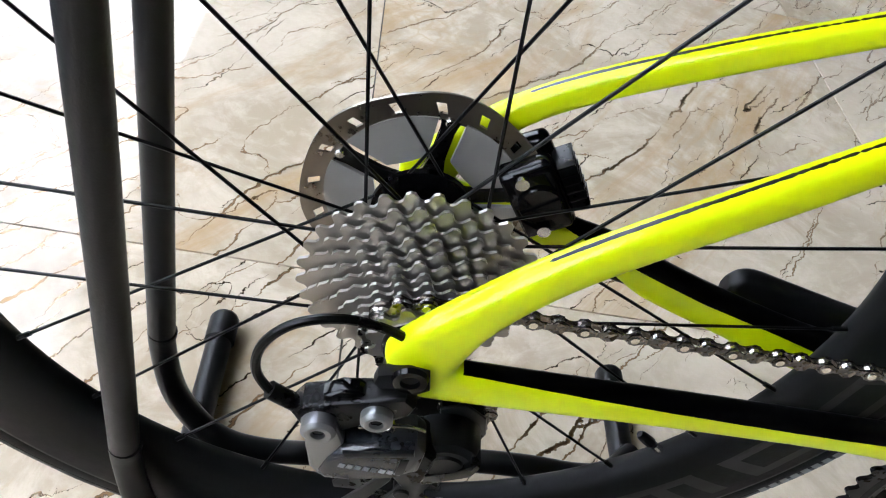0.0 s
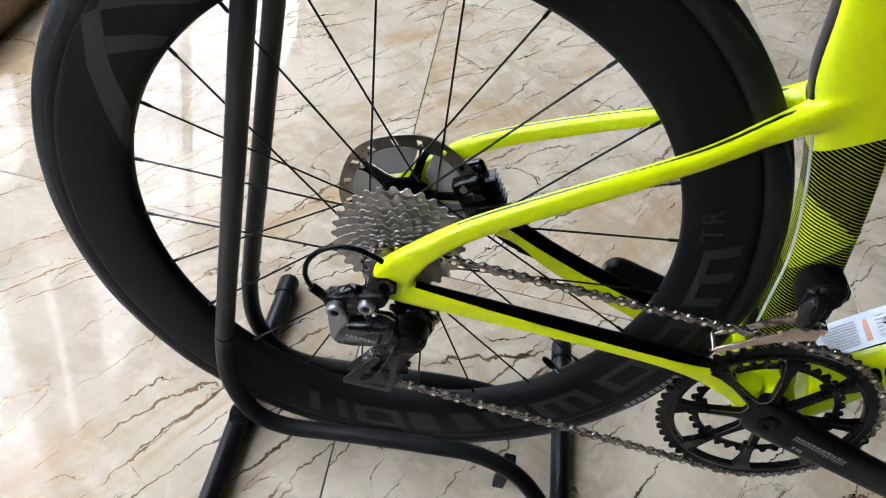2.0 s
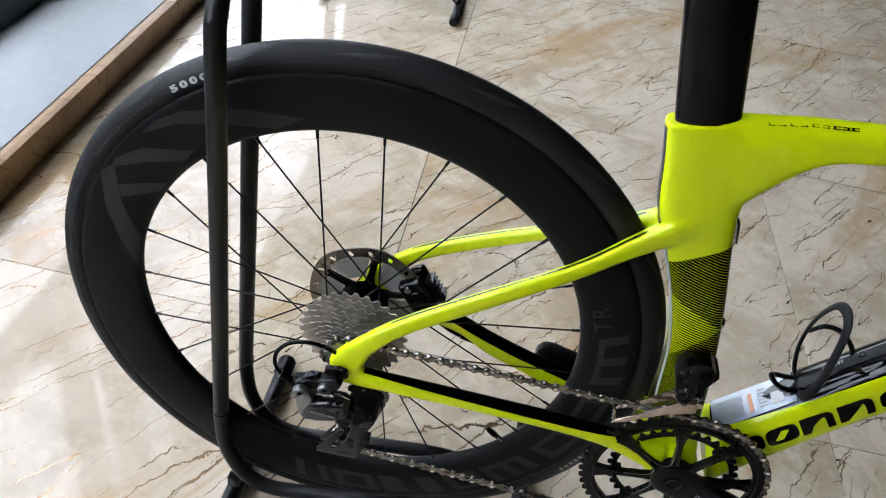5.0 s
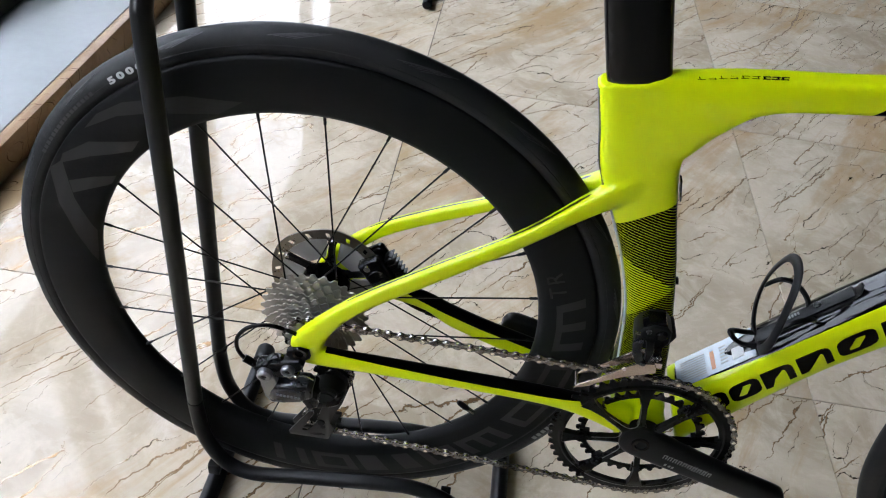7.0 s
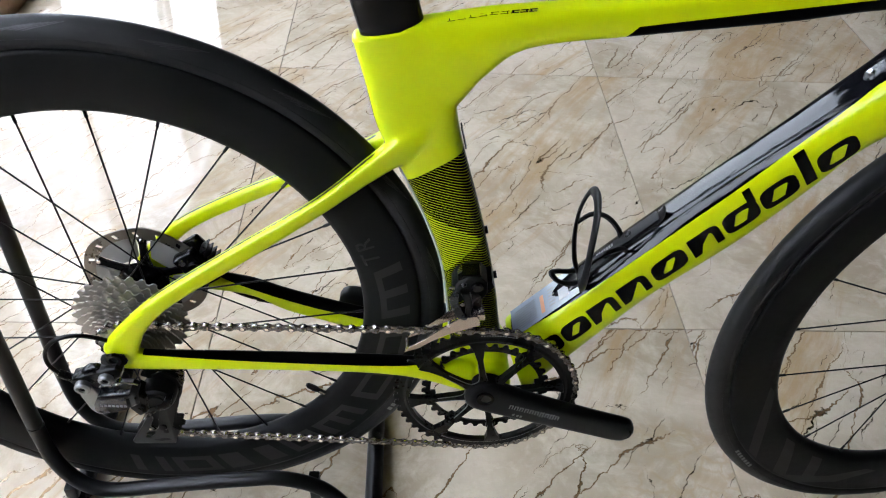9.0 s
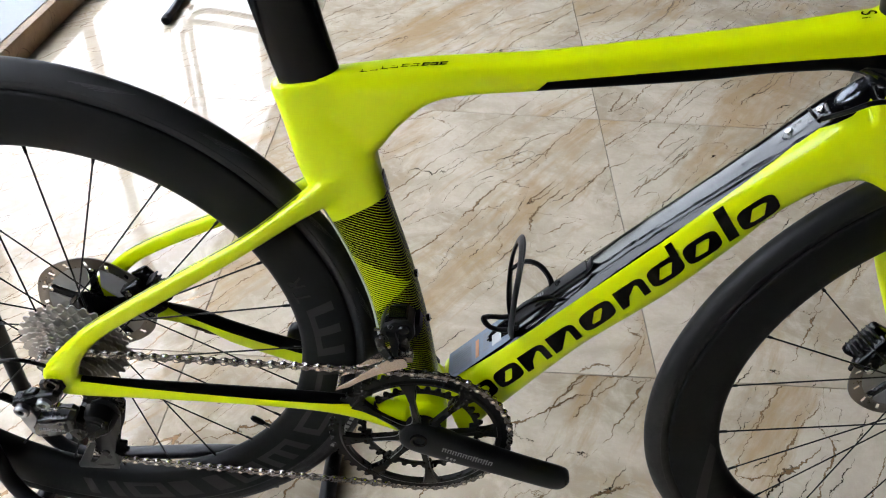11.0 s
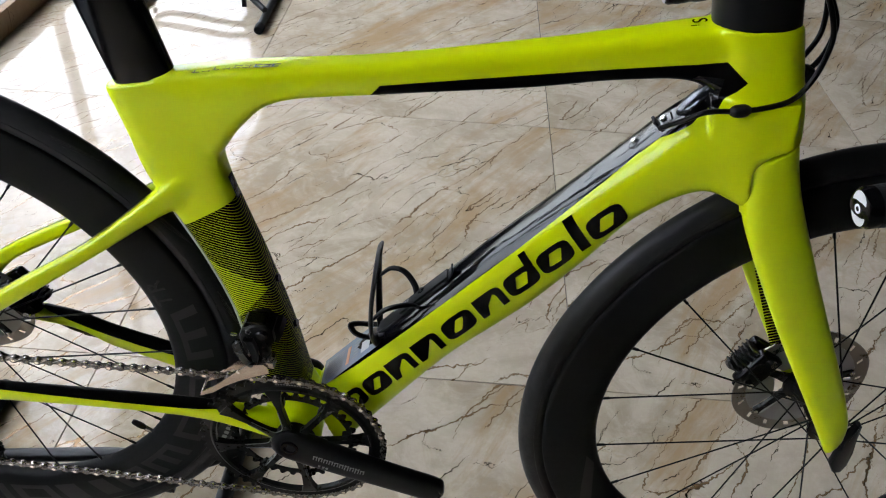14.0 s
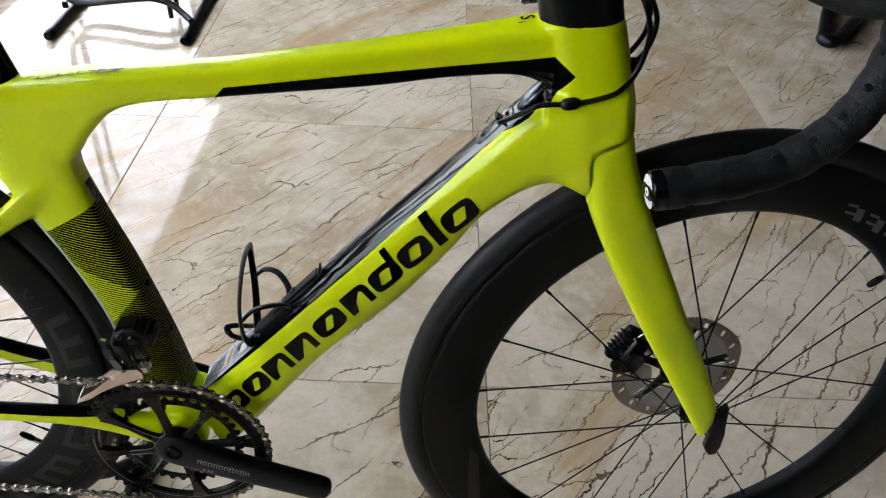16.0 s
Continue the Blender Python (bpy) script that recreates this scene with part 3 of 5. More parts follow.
# ---- the bike ----
HUB_R, BB, HUB_F = (0.006, 0.3535), (0.4015, 0.267), (0.992, 0.341)
AXIS_P, AXIS_U = Vector((0.790, 0, 0.785)), Vector((-0.297, 0, 0.955)).normalized()
STEER = Matrix.Translation(AXIS_P + Vector((0, -0.008, 0))) @ Matrix.Rotation(radians(8), 4, AXIS_U) @ Matrix.Translation(-AXIS_P)

bike = thing("road_bike", (0.45, 0, 0), "fluorescent yellow carbon road bike with black deep-rim wheels, in a stand", "bicycle")


def steered(bm):
    bmesh.ops.transform(bm, matrix=STEER, verts=bm.verts)
    return bm


# frame: tubes grown together into one shell
fb = bmesh.new()
blade([(0.318, 0.701), (0.343, 0.655), (0.3535, 0.600), (0.3665, 0.550), (0.3808, 0.500), (0.3956, 0.440), (0.4072, 0.385), (0.4175, 0.325), (0.43, 0.285)],
      [(0.2550, 0.688), (0.2660, 0.645), (0.2765, 0.600), (0.298, 0.555), (0.3212, 0.503), (0.3416, 0.440), (0.3512, 0.380), (0.356, 0.330), (0.366, 0.285)],
      [0.0155, 0.0165, 0.0175, 0.0185, 0.0195, 0.0200, 0.0215, 0.0250, 0.0310], p=3.8, bm=fb)
blade([(0.300, 0.7025), (0.345, 0.7105), (0.375, 0.715), (0.410, 0.7185), (0.500, 0.7290), (0.620, 0.7505), (0.700, 0.7665), (0.760, 0.7795), (0.805, 0.7855)],
      [(0.300, 0.625), (0.340, 0.616), (0.373, 0.656), (0.410, 0.6845), (0.500, 0.6985), (0.620, 0.7145), (0.700, 0.7285), (0.760, 0.7310), (0.800, 0.700)],
      [0.0155, 0.0163, 0.0166, 0.0166, 0.0165, 0.0175, 0.0190, 0.0220, 0.0260], p=3.8, bm=fb)
blade([(0.425, 0.318), (0.447, 0.347), (0.5145, 0.431), (0.584, 0.512), (0.619, 0.551), (0.669, 0.604), (0.720, 0.659), (0.767, 0.7075), (0.812, 0.704)],
      [(0.455, 0.235), (0.500, 0.295), (0.5725, 0.3915), (0.628, 0.449), (0.6585, 0.4825), (0.7025, 0.5425), (0.737, 0.594), (0.787, 0.6285), (0.829, 0.616)],
      [0.0380, 0.0340, 0.0310, 0.0290, 0.0285, 0.0290, 0.0310, 0.0345, 0.0370], [0, 0, 0, 0, 0, 0, 0, -0.001, -0.0045], p=2.9, n=36, bm=fb)
blade([(0.833, 0.786), (0.843, 0.753), (0.853, 0.720), (0.8575, 0.6925)],
      [(0.762, 0.781), (0.774, 0.740), (0.788, 0.705), (0.806, 0.672)],
      [0.0255, 0.0290, 0.0325, 0.0350], [0, -0.0015, -0.004, -0.0065], p=3.0, bm=fb)
blade([(0.772, 0.722), (0.805, 0.732), (0.842, 0.735)], [(0.786, 0.642), (0.812, 0.648), (0.846, 0.692)], [0.0335, 0.0365, 0.0335], [-0.001, -0.0035, -0.0045], p=4.5, bm=fb)
puck(BB, 0.031, -0.043, 0.043, 40, fb, 0.004)
for s in (-1, 1):
    thin = 1.0 if s < 0 else 0.90
    ups = [(0.350, 0.632), (0.308, 0.6040), (0.266, 0.5685), (0.2155, 0.5315), (0.134, 0.483), (0.0615, 0.4355), (0.0215, 0.399), (-0.008, 0.364), (-0.006, 0.346)]
    lows = [(0.345, 0.578), (0.304, 0.5640), (0.2705, 0.546), (0.2205, 0.515), (0.1445, 0.467), (0.0735, 0.4205), (0.040, 0.385), (0.026, 0.352), (0.020, 0.330)]
    lows = [(a[0] + (b[0] - a[0]) * thin, a[1] + (b[1] - a[1]) * thin) for a, b in zip(ups, lows)]
    blade(ups, lows,
          [0.0115, 0.0120, 0.0100, 0.0080, 0.0075, 0.0075, 0.0080, 0.0080, 0.0080],
          [s * v for v in (0.002, 0.0085, 0.0175, 0.034, 0.050, 0.061, 0.065, 0.067, 0.067)], p=3.4, n=24, bm=fb)
blade([(0.000, 0.360), (0.030, 0.352), (0.171, 0.3400), (0.300, 0.3235), (0.385, 0.300)],
      [(0.002, 0.328), (0.030, 0.3255), (0.171, 0.3170), (0.300, 0.2990), (0.385, 0.255)],
      [0.0070, 0.0080, 0.0085, 0.0100, 0.0130],
      [-0.067, -0.066, -0.058, -0.048, -0.036], p=2.6, n=20, bm=fb)
# the far chain stay drops more steeply, past the brake hose that enters it
blade([(0.000, 0.360), (0.030, 0.3550), (0.117, 0.3455), (0.160, 0.3320), (0.210, 0.3155), (0.290, 0.2955), (0.385, 0.290)],
      [(0.002, 0.328), (0.030, 0.3255), (0.117, 0.3200), (0.160, 0.2990), (0.210, 0.2815), (0.290, 0.2570), (0.385, 0.250)],
      [0.0070, 0.0080, 0.0085, 0.0090, 0.0095, 0.0110, 0.0130],
      [0.067, 0.064, 0.056, 0.052, 0.050, 0.046, 0.036], p=2.6, n=20, bm=fb)
raw = new("frame", mesh_of(fb, "frame"))
rm = raw.modifiers.new("shell", "REMESH")
rm.mode, rm.voxel_size = "VOXEL", 0.0021
sm = raw.modifiers.new("ease", "SMOOTH")
sm.factor, sm.iterations = 0.5, 9
dg = bpy.context.evaluated_depsgraph_get()
shell = bpy.data.meshes.new_from_object(raw.evaluated_get(dg))
bpy.data.objects.remove(raw)
for poly in shell.polygons:
    poly.use_smooth = True
shell.materials.clear()
frame_body = part("frame", shell, "paint", bike, "fluorescent yellow carbon frame with black panels and pinstripes")


def facing(ob, x, z, sign=-1):
    """The y of the outer face of a part at (x, z), seen from the side sign."""
    hit, p, _, _ = ob.ray_cast((x, sign * 0.5, z), (0, -sign, 0))
    return p.y if hit else None


def top_of(ob, x, y):
    """The height of the upper face of a part over (x, y)."""
    hit, p, _, _ = ob.ray_cast((x, y, 2.0), (0, 0, -1))
    return p.z if hit else 0.0


def sticker(name, ob, outlines, material, parent, sign=-1, lift=0.0005, step=0.006, label=""):
    """Flat shapes in the side view laid on the face of a part, a hair proud of it."""
    bpy.context.view_layer.update()
    bm = bmesh.new()
    for pts in outlines:
        own = bmesh.new()
        f = own.faces.new([own.verts.new((x, 0, z)) for x, z in pts])
        bmesh.ops.triangulate(own, faces=[f])
        for _ in range(4):
            long = [e for e in own.edges if e.calc_length() > step]
            if not long:
                break
            bmesh.ops.subdivide_edges(own, edges=long, cuts=1)
            bmesh.ops.triangulate(own, faces=own.faces[:])
        last = None
        for v in own.verts:
            y = facing(ob, v.co.x, v.co.z, sign)
            if y is None:
                y = last if last is not None else 0
            last = y
            v.co.y = y + sign * lift
        merge(own, bm)
    return part(name, bm, material, parent, label)


def bars(start, along, across, marks, height, slant=0.6, stroke=0.0092):
    """Plain slanted closed and open blocks in a row, standing for a brand's lettering: (from, width, kind)."""
    a, c = Vector(along).normalized(), Vector(across).normalized()

    def q(u, v):
        p = Vector(start) + a * (u + v * slant) + c * v
        return (p.x, p.y)

    def round_end(u0, w, h, inset, t0, t1, n=10):
        pts = []
        for i in range(n + 1):
            t = radians(t0 + (t1 - t0) * i / n)
            cu, cv = math.cos(t), math.sin(t)
            pts.append((u0 + w / 2 + (w / 2 - inset) * math.copysign(abs(cu) ** 0.55, cu), h / 2 + (h / 2 - inset * 0.72) * math.copysign(abs(cv) ** 0.55, cv)))
        return pts

    out = []
    for u, w, kind in marks:
        h = height
        if kind in ("ring", "tall"):
            for t0 in (-90, 90):
                outer, inner = round_end(u, w, h, 0, t0, t0 + 180), round_end(u, w, h, stroke, t0, t0 + 180)
                out.append([q(*p) for p in outer + inner[::-1]])
            if kind == "tall":
                out.append([q(u + w - stroke, h * 0.8), q(u + w, h * 0.8), q(u + w, h * 1.45), q(u + w - stroke, h * 1.45)])
        elif kind == "arch":
            top, low = round_end(u, w, h, 0, 0, 90), round_end(u, w, h, stroke, 0, 90)
            out.append([q(u + w, 0)] + [q(*p) for p in top] + [q(u, h), q(u, 0), q(u + stroke, 0), q(u + stroke, h - stroke * 0.72)] + [q(*p) for p in low[::-1]] + [q(u + w - stroke, 0)])
        else:
            out.append([q(u, 0), q(u + w, 0), q(u + w, h * 1.5), q(u, h * 1.5)])
    return out


# ---- wheels ----
def wheel(name, hub, front, label):
    """One deep-rim wheel in its own plane; the rim carries tyre, spokes, hub, rotor and valve."""
    turn = STEER if front else Matrix.Identity(4)

    def done(bm):
        bmesh.ops.transform(bm, matrix=turn, verts=bm.verts)
        return bm

    z = 0.9690 if front else 0.986
    inner, edge = 0.2570 * z, 0.3225 * z
    prof = [(inner + 0.0, 0.0), (inner + 0.002, -0.0062), (inner + 0.008, -0.0105), (inner + 0.022, -0.0140), (inner + 0.042, -0.0152), (edge - 0.004, -0.0146), (edge - 0.0006, -0.0141), (edge + 0.0004, -0.0130), (edge + 0.0006, -0.0095)]
    prof = prof + [(r, -y) for r, y in prof[:0:-1]]
    rim = part(name, done(revolve(prof, hub, 144, loop=True)), "carbon", bike, label, 60)
    ty = []
    half = [(-0.0135, 0.0095), (-0.0125, 0.0104), (-0.0105, 0.0108), (-0.0085, 0.0122), (-0.0060, 0.0130), (-0.0010, 0.0130), (0.0050, 0.0113), (0.0095, 0.0084), (0.0128, 0.0046), (0.0140, 0.0)]
    ty = [((0.3350 + r) * z, -y) for r, y in half] + [((0.3350 + r) * z, y) for r, y in half[-2::-1]]
    part("tyre", done(revolve(ty, hub, 144)), "rubber", rim, "black slick road tyre", 50)
    # moulded seam on the tyre's flank
    for s in (-1, 1):
        part("tyre_seam", done(revolve([(0.3325 * z, s * 0.0122), (0.3332 * z, s * 0.0133), (0.3340 * z, s * 0.0122)], hub, 96)), "rubber", rim)
    # tread cuts on the shoulder, coloured with the grey of their highlights
    for k in range(18 if not front else 0):
        a0 = radians(20 * k + 8)
        cut = bmesh.new()
        for j in range(5):
            pts = []
            for i in range(6):
                a = a0 + radians(1.0 * j + 1.15 * i)
                o = 0.0115 - 0.0013 * i * (1.0 - 0.12 * j) - 0.0004 * j
                r, y = (0.3350 + o) * z, -float(np.interp(o, (-0.0010, 0.0050, 0.0095, 0.0128), (0.0130, 0.0113, 0.0084, 0.0046)))
                pts.append((hub[0] + r * math.cos(a), y, hub[1] + r * math.sin(a)))
            tube(pts, 0.00045, 4, 1, bm=cut)
        part("tread_mark", cut, "tread", rim)
    flange = 0.017 if front else 0.025
    hb = bmesh.new()
    left, right = (0.036, -0.020) if not front else (0.030, -0.034)
    revolve([(0.0001, right - 0.010), (0.013, right - 0.010), (0.016, right - 0.004), (flange + 0.004, right - 0.002), (flange + 0.004, right + 0.002), (0.014, right + 0.006),
             (0.011, 0.0), (0.014, left - 0.006), (flange + 0.004, left - 0.002), (flange + 0.004, left + 0.002), (0.016, left + 0.006), (0.014, left + 0.012), (0.0001, left + 0.012)], hub, 40, hb)
    part("hub", done(hb), "gloss_black", rim, "gloss black hub")
    # spokes: on the rear two drive-side ones to each far-side one
    number = 20 if front else 24
    for k in range(number):
        a = radians(360 / number * k + (-1.0 if not front else 14))
        if front:
            far, lead = k in (3, 6, 9, 13, 16, 19), 1 if k % 2 else -1
            if not far:
                lead = 1 if (k - 1) in (3, 6, 9, 13, 16, 19) else -1
        else:
            far = k % 3 == 2
            lead = (1 if (k // 3) % 2 else -1) if far else (-1 if k % 3 == 0 else 1)
        side = left if far else right
        b = a + lead * radians(50 if far else 82)
        root = flange if far else flange + 0.003
        p = Vector((hub[0] + root * math.cos(b), side, hub[1] + root * math.sin(b)))
        q = Vector((hub[0] + (inner + 0.001) * math.cos(a), 0.0, hub[1] + (inner + 0.001) * math.sin(a)))
        sp = rod(p, q, 0.0010, 6)
        n = (q - p).normalized()
        rod(q - n * 0.010, q + n * 0.001, 0.0017, 6, bm=sp)
        part("spoke", done(sp), "satin_black", rim)
    # valve
    va = radians(-37.4 if not front else 39.1)
    dirv = Vector((math.cos(va), 0, math.sin(va)))
    c = Vector((hub[0], 0, hub[1]))
    vb = rod(c + dirv * (inner + 0.0005), c + dirv * 0.245, 0.0032, 10)
    part("valve", done(vb), "bolt", rim, "bright valve stem")
    vb = tube([c + dirv * 0.2455, c + dirv * 0.240, c + dirv * 0.230, c + dirv * 0.2265], [0.0026, 0.0040, 0.0036, 0.0022], 10, 3)
    part("valve_cap", done(vb), "plastic", rim, "black valve cap")
    # brake rotor: slotted steel track, grey fins, black spider
    ry = left + (0.002 if front else 0.012)
    tr = bmesh.new()
    big = 1.13 if front else 1.0
    n, rr = 144, [v * big for v in (0.0545, 0.0590, 0.0655, 0.0705)]
    grid = {}
    for s in (0, 1):
        for k in range(n):
            a = 2 * math.pi * k / n
            for j, r in enumerate(rr):
                if j == 3:
                    r += 0.0010 * math.cos(6 * a)
                grid[s, k, j] = tr.verts.new((hub[0] + r * math.cos(a + r * 6), ry + s * 0.0018, hub[1] + r * math.sin(a + r * 6)))
    hole = lambda k, j: j == 1 and k % 9 in (0, 1)
    for k in range(n):
        k2 = (k + 1) % n
        for j in range(3):
            if hole(k, j):
                for (a, b) in (((k, j), (k2, j)), ((k, j + 1), (k2, j + 1))):
                    tr.faces.new((grid[0, a[0], a[1]], grid[0, b[0], b[1]], grid[1, b[0], b[1]], grid[1, a[0], a[1]]))
                continue
            for s in (0, 1):
                tr.faces.new((grid[s, k, j], grid[s, k2, j], grid[s, k2, j + 1], grid[s, k, j + 1]))
        for j in (0, 3):
            tr.faces.new((grid[0, k, j], grid[0, k2, j], grid[1, k2, j], grid[1, k, j]))
    part("brake_rotor", done(tr), "rotor", rim, "steel disc brake rotor with drilled track")
    for k in range(5):
        a0 = radians(72 * k + 20)
        fin = []
        for i in range(9):
            a = a0 + radians(56) * i / 8
            fin.append((hub[0] + 0.0565 * big * math.cos(a), hub[1] + 0.0565 * big * math.sin(a)))
        for i in range(8, -1, -1):
            a = a0 + radians(4 + 46 * i / 8)
            r = big * (0.030 - 0.003 * math.sin(math.pi * i / 8))
            fin.append((hub[0] + r * math.cos(a), hub[1] + r * math.sin(a)))
        part("cooling_fin", done(slab(fin, ry - 0.0006, ry + 0.0024, 0.0004)), "grey_fin", rim, "grey aluminium cooling fin")
        arm = []
        for r, w in ((0.014, 0.008), (0.030, 0.0036), (0.048, 0.0034), (0.0555, 0.0058)):
            arm.append((r * big, w))
        ac = a0 - radians(7)
        o = [(r * math.cos(ac) - w * math.sin(ac), r * math.sin(ac) + w * math.cos(ac)) for r, w in arm]
        o += [(r * math.cos(ac) + w * math.sin(ac), r * math.sin(ac) - w * math.cos(ac)) for r, w in arm[::-1]]
        part("rotor_arm", done(slab([(hub[0] + x, hub[1] + z) for x, z in o], ry - 0.001, ry + 0.003, 0.0006)), "alloy", rim, "black rotor spider arm")
        rv = (hub[0] + 0.0545 * big * math.cos(ac), hub[1] + 0.0545 * big * math.sin(ac))
        part("rivet", done(puck(rv, 0.003, ry - 0.0022, ry + 0.004, 12)), "bolt", rim)
    return rim


rear_wheel = wheel("rear_wheel", HUB_R, False, "black deep-section carbon rear wheel")
front_wheel = wheel("front_wheel", HUB_F, True, "black deep-section carbon front wheel turned slightly")


def polar(hub, pts):
    return [(hub[0] + r * math.cos(radians(a)), hub[1] + r * math.sin(radians(a))) for r, a in pts]


def rim_blocks(hub, turn):
    """Plain grey blocks in a ring, standing for the rim's lettering."""
    out = []
    shapes = [("pair", -102.5, 9.0), ("ring", -91.5, 11.0), ("foot", -78.5, 10.0), ("foot", -68.0, 9.0), ("ring", -60.0, 10.0), ("wide", -48.3, 13.0), ("ring", -31.0, 12.0), ("ring", -16.5, 11.5), ("wide", -0.8, 15.0)]
    for kind, a, w in shapes:
        lo, hi, t, lean = 0.2740, 0.3060, 2.4, -2.2

        def cell(a0, a1, r0, r1):
            return polar(hub, [(r0, turn + a0 + lean * (r0 - lo) / (hi - lo) * -1), (r0, turn + a1 + lean * (r0 - lo) / (hi - lo) * -1), (r1, turn + a1 + lean * (r1 - lo) / (hi - lo) * -1), (r1, turn + a0 + lean * (r1 - lo) / (hi - lo) * -1)])
        if kind == "foot":
            out += [cell(a, a + w - 4.0, lo, hi)]
        elif kind == "pair":
            out += [cell(a, a + t, lo, hi), cell(a + w - t, a + w, lo, hi)]
        elif kind == "wide":
            out += [cell(a, a + t, lo, hi), cell(a + (w - t) / 2, a + (w + t) / 2, lo, hi), cell(a + w - t, a + w, lo, hi), cell(a + t, a + (w - t) / 2, lo, lo + 0.007), cell(a + (w + t) / 2, a + w - t, lo, lo + 0.007)]
        else:
            out += [cell(a, a + t, lo, hi), cell(a + w - t, a + w, lo, hi), cell(a + t, a + w - t, lo, lo + 0.007), cell(a + t, a + w - t, hi - 0.007, hi)]
    return out


def rim_graphic(hub, turn):
    """The stacked grey stripes of the rim graphic."""
    strips = [
        [(0.313, 134), (0.308, 128), (0.290, 116), (0.272, 105), (0.262, 111.5), (0.285, 124), (0.300, 131), (0.311, 138.5)],
        [(0.313, 147), (0.300, 140.5), (0.268, 132.1), (0.264, 135.8), (0.290, 143.5), (0.311, 149.5)],
        [(0.318, 152.0), (0.3105, 148.5), (0.285, 156.5), (0.2570, 165.0), (0.2560, 176.0), (0.2790, 166.0), (0.299, 159.5)],
        [(0.296, 152.4), (0.276, 148), (0.259, 145.1), (0.258, 148.2), (0.275, 152.2), (0.288, 155.2)],
    ]
    return [polar(hub, [(r, a + turn) for r, a in s]) for s in strips]


def on_front(outline):
    """Side-view shapes in the front wheel's own plane, carried round with the steering."""
    out = []
    for r, a in outline:
        p = STEER @ Vector((HUB_F[0] + r * math.cos(radians(a)), -0.0152, HUB_F[1] + r * math.sin(radians(a))))
        out.append((p.x, p.z))
    return out


FRONT_STRIPES = [
    [(0.2640, -166), (0.2570, -162), (0.2720, -153.5), (0.2900, -145.8), (0.3085, -139.0), (0.3100, -143.2), (0.2930, -149.5), (0.2770, -157.0)],
    [(0.2620, -139.5), (0.2600, -134.5), (0.2780, -130.2), (0.3000, -126.0), (0.3085, -124.8), (0.3090, -130.0), (0.2900, -133.2)],
    [(0.2620, -124.0), (0.2610, -119.4), (0.2800, -117.5), (0.2960, -116.4), (0.2970, -120.4), (0.2800, -121.5)],
    [(0.3090, -127.6), (0.3100, -119.0), (0.2950, -108.0), (0.2700, -97.0), (0.2665, -101.0), (0.2850, -112.0), (0.2980, -121.5)],
]
sticker("rim_graphic", front_wheel, [on_front(o) for o in FRONT_STRIPES], "decal_grey", front_wheel, label="dark grey stripes on the rim")
FRONT_BLOCKS = []
for a in (68.0, 61.6, 55.2):
    FRONT_BLOCKS += [on_front([(0.2660, a - 3.0), (0.2800, a - 1.6), (0.2815, a - 3.6), (0.2675, a - 5.0)]), on_front([(0.2700, a + 0.2), (0.2730, a + 0.5), (0.2745, a - 2.2), (0.2715, a - 2.5)]), on_front([(0.2785, a + 0.9), (0.2815, a + 1.1), (0.2830, a - 1.5), (0.2800, a - 1.7)])]
sticker("rim_mark", front_wheel, FRONT_BLOCKS, "rim_print", front_wheel, label="small pale grey blocks on the rim")
fb2 = bmesh.new()
for i in range(7):
    a = -145.6 + 1.3 * i
    fb2.faces.new([fb2.verts.new(STEER @ Vector((HUB_F[0] + r * math.cos(radians(b)), -0.0147, HUB_F[1] + r * math.sin(radians(b))))) for r, b in ((0.3190, a), (0.3190, a + 0.85), (0.3240, a + 0.85), (0.3240, a))])
pieces("tyre_mark", fb2, "print_grey", front_wheel)
sticker("rim_lettering", rear_wheel, rim_blocks(HUB_R, 0), "decal_grey", rear_wheel, label="dark grey blocks on the rim")
sticker("rim_graphic", rear_wheel, rim_graphic(HUB_R, 0), "decal_grey", rear_wheel, label="dark grey stripes on the rim")


def writing(text, size, m, material, parent, name="writing", extrude=0.0002, stretch=1.0, bold=0.0):
    cu = bpy.data.curves.new(name, "FONT")
    cu.body, cu.size, cu.extrude, cu.offset = text, size, extrude, bold
    cu.align_x, cu.align_y = "CENTER", "CENTER"
    tmp = new(name, cu)
    me = bpy.data.meshes.new_from_object(tmp.evaluated_get(bpy.context.evaluated_depsgraph_get()))
    bpy.data.objects.remove(tmp)
    me.transform(Matrix.Diagonal((stretch, 1, 1, 1)))
    me.materials.clear()
    me.materials.append(M[material])
    ob = new(name, me)
    ob.matrix_basis = m
    return hang(ob, parent)


def on_side(x, y, z, turn=0.0, tilt=0.0):
    """A pose for writing on the right flank, reading forwards; turn in the side view, tilt out of it."""
    return Matrix.Translation((x, y, z)) @ Matrix.Rotation(radians(-turn), 4, "Y") @ Matrix.Rotation(radians(90 + tilt), 4, "X")


